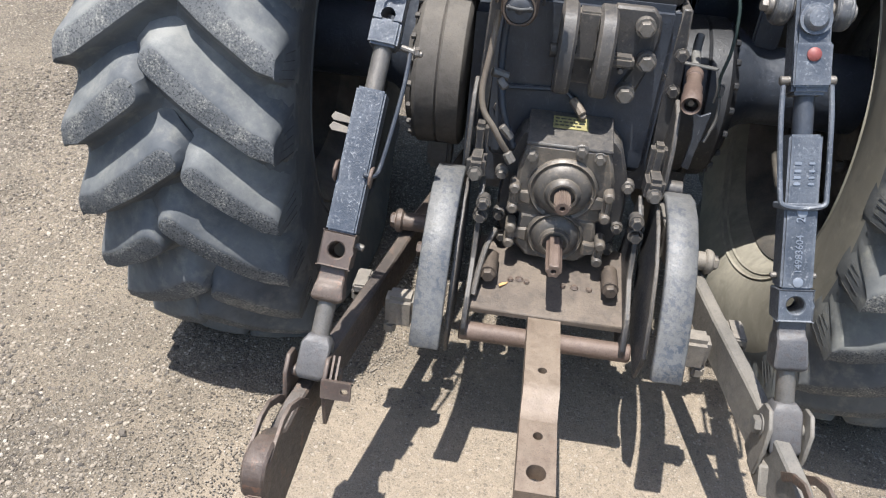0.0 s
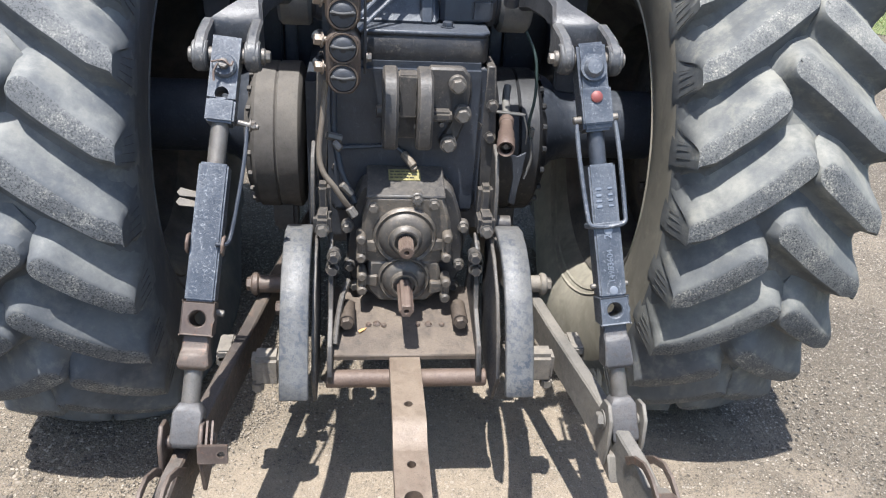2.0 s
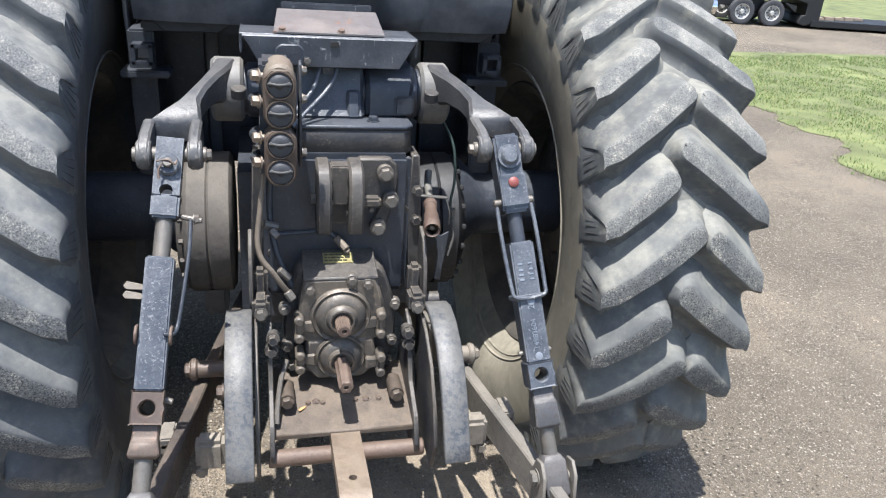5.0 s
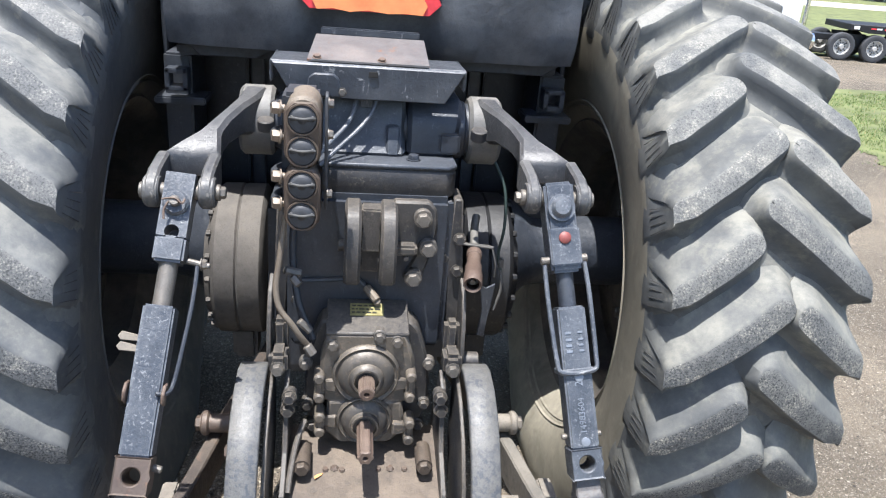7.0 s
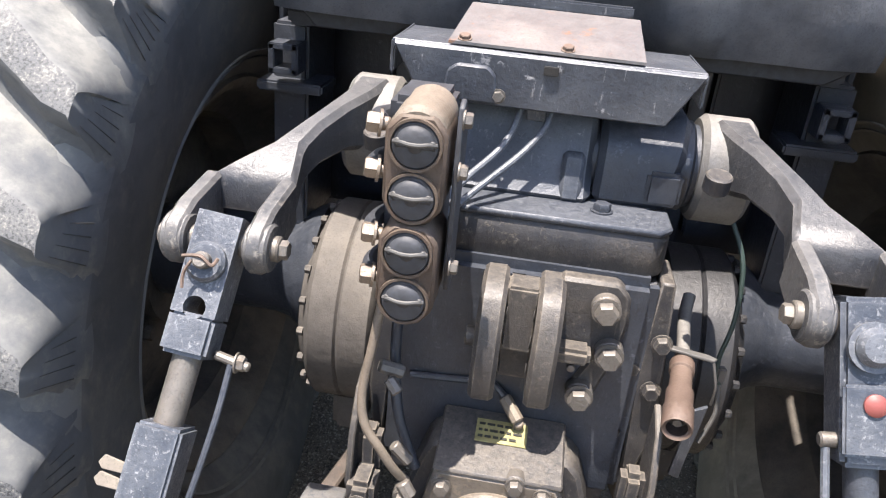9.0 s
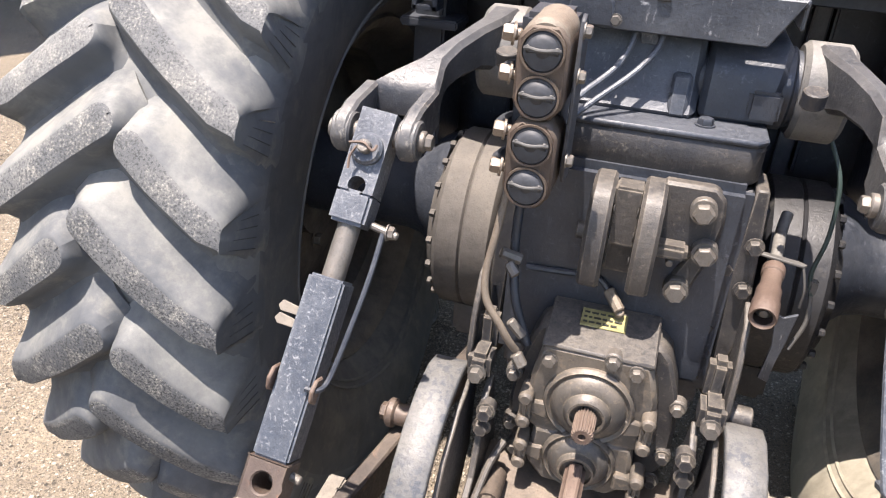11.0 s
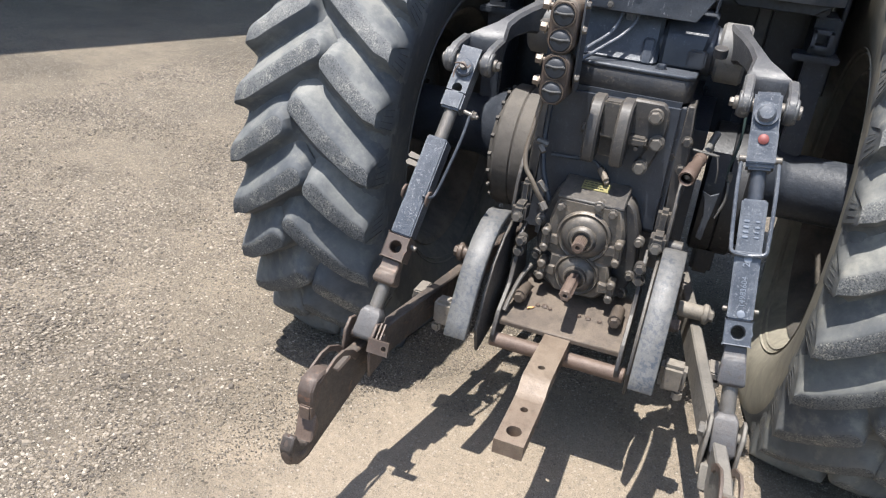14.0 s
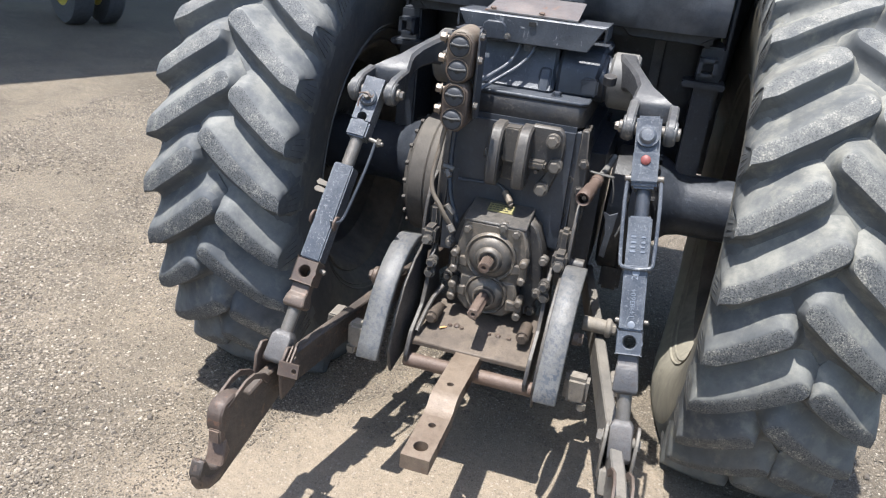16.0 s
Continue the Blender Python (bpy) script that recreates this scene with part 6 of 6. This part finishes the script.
def wheel(bm_t, bm_r, c, r, w, axis_m, rim=0.55):
    m = Matrix.Translation(c) @ axis_m
    lathe(bm_t, [(r * rim, -w * 0.45), (r * 0.8, -w * 0.5), (r * 0.95, -w * 0.45), (r, -w * 0.3), (r, w * 0.3), (r * 0.95, w * 0.45), (r * 0.8, w * 0.5), (r * rim, w * 0.45)], m, 36, closed=True)
    lathe(bm_r, [(0, -w * 0.2), (r * 0.25, -w * 0.25), (r * 0.3, -w * 0.05), (r * rim * 0.85, -w * 0.1), (r * rim, -w * 0.44), (r * rim, w * 0.44), (r * rim * 0.85, w * 0.1), (r * 0.3, w * 0.05), (r * 0.25, w * 0.25), (0, w * 0.2)], m, 36)


def build_parked_machine():
    thing = tagged(new("parked_machine"), "dark machine with yellow wheel rims parked inside the shed", "machine")
    axis = Matrix.Rotation(radians(62), 4, "Z") @ X_AXIS
    d = Vector((0.47, 0.88, 0))
    for c, r, w in (((-6.35, 5.55, 0.46), 0.46, 0.24), ((-6.18, 5.88, 0.46), 0.46, 0.20), ((-9.4, 6.9, 0.75), 0.75, 0.4)):
        t, rm = bmesh.new(), bmesh.new()
        wheel(t, rm, c, r, w, axis)
        tyre = part("tyre", t, far_rubber, thing)
        part("rim", rm, rim_yellow, tyre, "dull yellow rim")
    bm = bmesh.new()
    box(bm, (-7.6, 6.4, 1.25), (2.6, 1.0, 0.9), 0.1)
    part("body", bm, trailer_black, thing)


build_parked_machine()


def truck_wheel(parent, x, y):
    """Tyre, dished rim and a hub with its ring of dark nuts."""
    t, rm = bmesh.new(), bmesh.new()
    m = Matrix.Translation((x, y, 0.52)) @ pose(0, 0, 0, 90, 0, 0)
    lathe(t, [(0.30, -0.12), (0.42, -0.15), (0.50, -0.13), (0.52, -0.09), (0.52, 0.09), (0.50, 0.13), (0.42, 0.15), (0.30, 0.12)], m, 40, closed=True)
    tyre = part("tyre", t, far_rubber, parent)
    lathe(rm, [(0, 0.02), (0.10, 0.02), (0.20, 0.04), (0.27, 0.05), (0.285, 0.125), (0.31, 0.13), (0.31, 0.10), (0.29, 0.0), (0.29, -0.12), (0, -0.12)], m, 40)
    rim = part("rim", rm, dull_rim, tyre, "dull white steel rim")
    hub = bmesh.new()
    lathe(hub, [(0, 0.15), (0.075, 0.15), (0.09, 0.12), (0.09, 0.02), (0, 0.02)], m, 24)
    part("hub", hub, dull_rim, tyre)
    nuts = bmesh.new()
    for k in range(10):
        a = 2 * math.pi * k / 10
        hexhead(nuts, m @ Vector((0.155 * math.cos(a), 0.155 * math.sin(a), 0.03)), (0, -1, 0), 0.024, 0.04, False)
    for k in range(5):
        a = 2 * math.pi * (k + 0.5) / 5
        rod(nuts, m @ Vector((0.232 * math.cos(a), 0.232 * math.sin(a), 0.046)), m @ Vector((0.232 * math.cos(a), 0.232 * math.sin(a), 0.054)), 0.034, 10)
    tagged(part("wheel_nuts", nuts, far_rubber, tyre), kind="stuff")


def build_trailer():
    """Black gooseneck trailer behind a white truck, beyond the lane."""
    tr = tagged(new("lowboy_trailer"), "black gooseneck lowboy trailer parked beyond the lawn", "trailer")
    tr.location = (9.40, 12.72, 0)
    tr.rotation_euler = (0, 0, radians(-9))
    tr.scale = (0.5, 0.5, 0.5)
    for x in (0.0, 1.28):
        for y in (0.0, 2.0):
            truck_wheel(tr, x, y)
    bm = bmesh.new()
    box(bm, (0.8, 1.0, 0.78), (3.6, 0.9, 0.22), 0.02)
    prism(bm, [(0.45, 0.45), (0.85, 0.45), (1.0, 1.0), (0.3, 1.0)], 0.25, 1.8, "xz", 0.01)
    part("axle_frame", bm, trailer_black, tr)
    bm = bmesh.new()
    prism(bm, [(0.15, 1.38), (3.35, 1.38), (3.35, 0.30), (2.75, 0.10), (2.45, 0.20), (2.55, 0.50), (2.72, 0.52), (2.70, 0.98), (2.3, 1.08), (0.9, 1.08), (0.5, 1.15), (0.15, 1.15)], -0.1, 2.2, "xz", 0.02)
    part("gooseneck", bm, trailer_black, tr)
    bm = bmesh.new()
    box(bm, (8.6, 1.05, 0.22), (11.2, 2.4, 0.24), 0.02)
    part("deck", bm, trailer_black, tr)
    bm = bmesh.new()
    for k in range(5):
        box(bm, (3.5 + 0.55 * k, 0.3 + 0.2 * k, 0.40), (0.4, 0.3, 0.12 + 0.03 * (k % 2)), 0.02)
    part("deck_chains", bm, deck_wood, tr)
    bm = bmesh.new()
    sweep(bm, [[(1.75, -0.12, 0.98), (1.75, 0.3, 0.98), (1.75, 0.3, 0.94), (1.75, -0.12, 0.94)], [(2.25, -0.12, 0.86), (2.25, 0.3, 0.86), (2.25, 0.3, 0.62), (2.25, -0.12, 0.62)]])
    part("mud_flap", bm, trailer_black, tr)
    for k in range(3):
        for name, dx, mat in (("red_marker", 0.0, red_edge), ("white_marker", 0.22, white_paint)):
            bm = bmesh.new()
            box(bm, (1.05 + 0.52 * k + dx, -0.106, 1.26), (0.2, 0.01, 0.055), 0)
            part(name, bm, mat, tr)
    bm = bmesh.new()
    box(bm, (0.4, -0.106, 1.26), (0.22, 0.01, 0.12), 0)
    part("white_marker", bm, white_paint, tr)
    bm = bmesh.new()
    box(bm, (2.25, 0.5, 1.52), (0.5, 0.5, 0.30), 0.04)
    box(bm, (3.05, 0.5, 1.70), (0.45, 0.5, 0.66), 0.04)
    part("power_pack", bm, trailer_black, tr)
    truck = tagged(new("white_truck"), "white truck cab coupled to the trailer", "truck")
    truck.location = (7.9, 13.0, 0)
    truck.rotation_euler = (0, 0, radians(-9))
    truck.scale = (0.5, 0.5, 0.5)
    bm = bmesh.new()
    box(bm, (0, 1.0, 1.9), (2.6, 2.3, 2.3), 0.15)
    box(bm, (-1.9, 1.0, 1.25), (1.8, 2.0, 1.1), 0.15)
    part("cab", bm, white_paint, truck)
    bm = bmesh.new()
    rod(bm, (1.0, -0.10, 0.62), (1.9, -0.10, 0.62), 0.3, 20)
    part("tank", bm, chrome, truck)
    bm = bmesh.new()
    rod(bm, (1.5, 0.05, 0.9), (1.5, 0.05, 3.2), 0.08, 16)
    part("exhaust_stack", bm, chrome, truck)
    truck_wheel(truck, -2.1, 0.05)


build_trailer()


def build_tree(x, y, h, seed):
    rng = random.Random(seed)
    tree = tagged(new("tree"), "leafy dark green deciduous tree beyond the road", "tree", "tree line")
    tree.location = (x, y, 0)
    bm = bmesh.new()
    st = []
    for k in range(6):
        z = h * 0.75 * k / 5
        r = 0.30 * (1 - 0.15 * k)
        st.append([(r * math.cos(a) + 0.1 * math.sin(k), r * math.sin(a), z) for a in [2 * math.pi * i / 8 for i in range(8)]])
    sweep(bm, st)
    for k in range(7):
        a, z = rng.uniform(0, 6.28), h * rng.uniform(0.25, 0.6)
        q = (math.cos(a) * h * 0.28, math.sin(a) * h * 0.28, z + h * 0.22)
        rod(bm, (0, 0, z), q, 0.12, 7, 0.01, 0.04)
    part("trunk", bm, bark_mat, tree)
    V, F = [], []
    for k in range(2600):
        a, u, w = rng.uniform(0, 6.28), rng.random() ** 0.4, rng.uniform(-1, 1)
        lump = 1 + 0.35 * noise.noise((math.cos(a) * 1.6 + seed, math.sin(a) * 1.6, w * 2.2))
        rr = h * 0.36 * u * lump * math.sqrt(max(0.05, 1 - w * w * 0.8))
        c = Vector((rr * math.cos(a), rr * math.sin(a), h * 0.56 + w * h * 0.42 * lump))
        n1 = Vector((rng.gauss(0, 1), rng.gauss(0, 1), rng.gauss(0, 1))).normalized()
        n2 = n1.orthogonal().normalized()
        n3 = n1.cross(n2)
        s = rng.uniform(0.12, 0.30)
        i = len(V)
        V += [tuple(c + n2 * s), tuple(c + n3 * s * 0.7), tuple(c - n2 * s), tuple(c - n3 * s * 0.7)]
        F.append((i, i + 1, i + 2, i + 3))
    me = bpy.data.meshes.new("crown")
    me.from_pydata(V, [], F)
    me.materials.append(leaf_mat)
    ob = new("crown", me)
    ob.parent = tree
    return tree


rng = random.Random(21)
for k in range(16):
    build_tree(-2 + 5.2 * k + rng.uniform(-1.2, 1.2), 50 + rng.uniform(-2.5, 4), rng.uniform(7.5, 11), k)
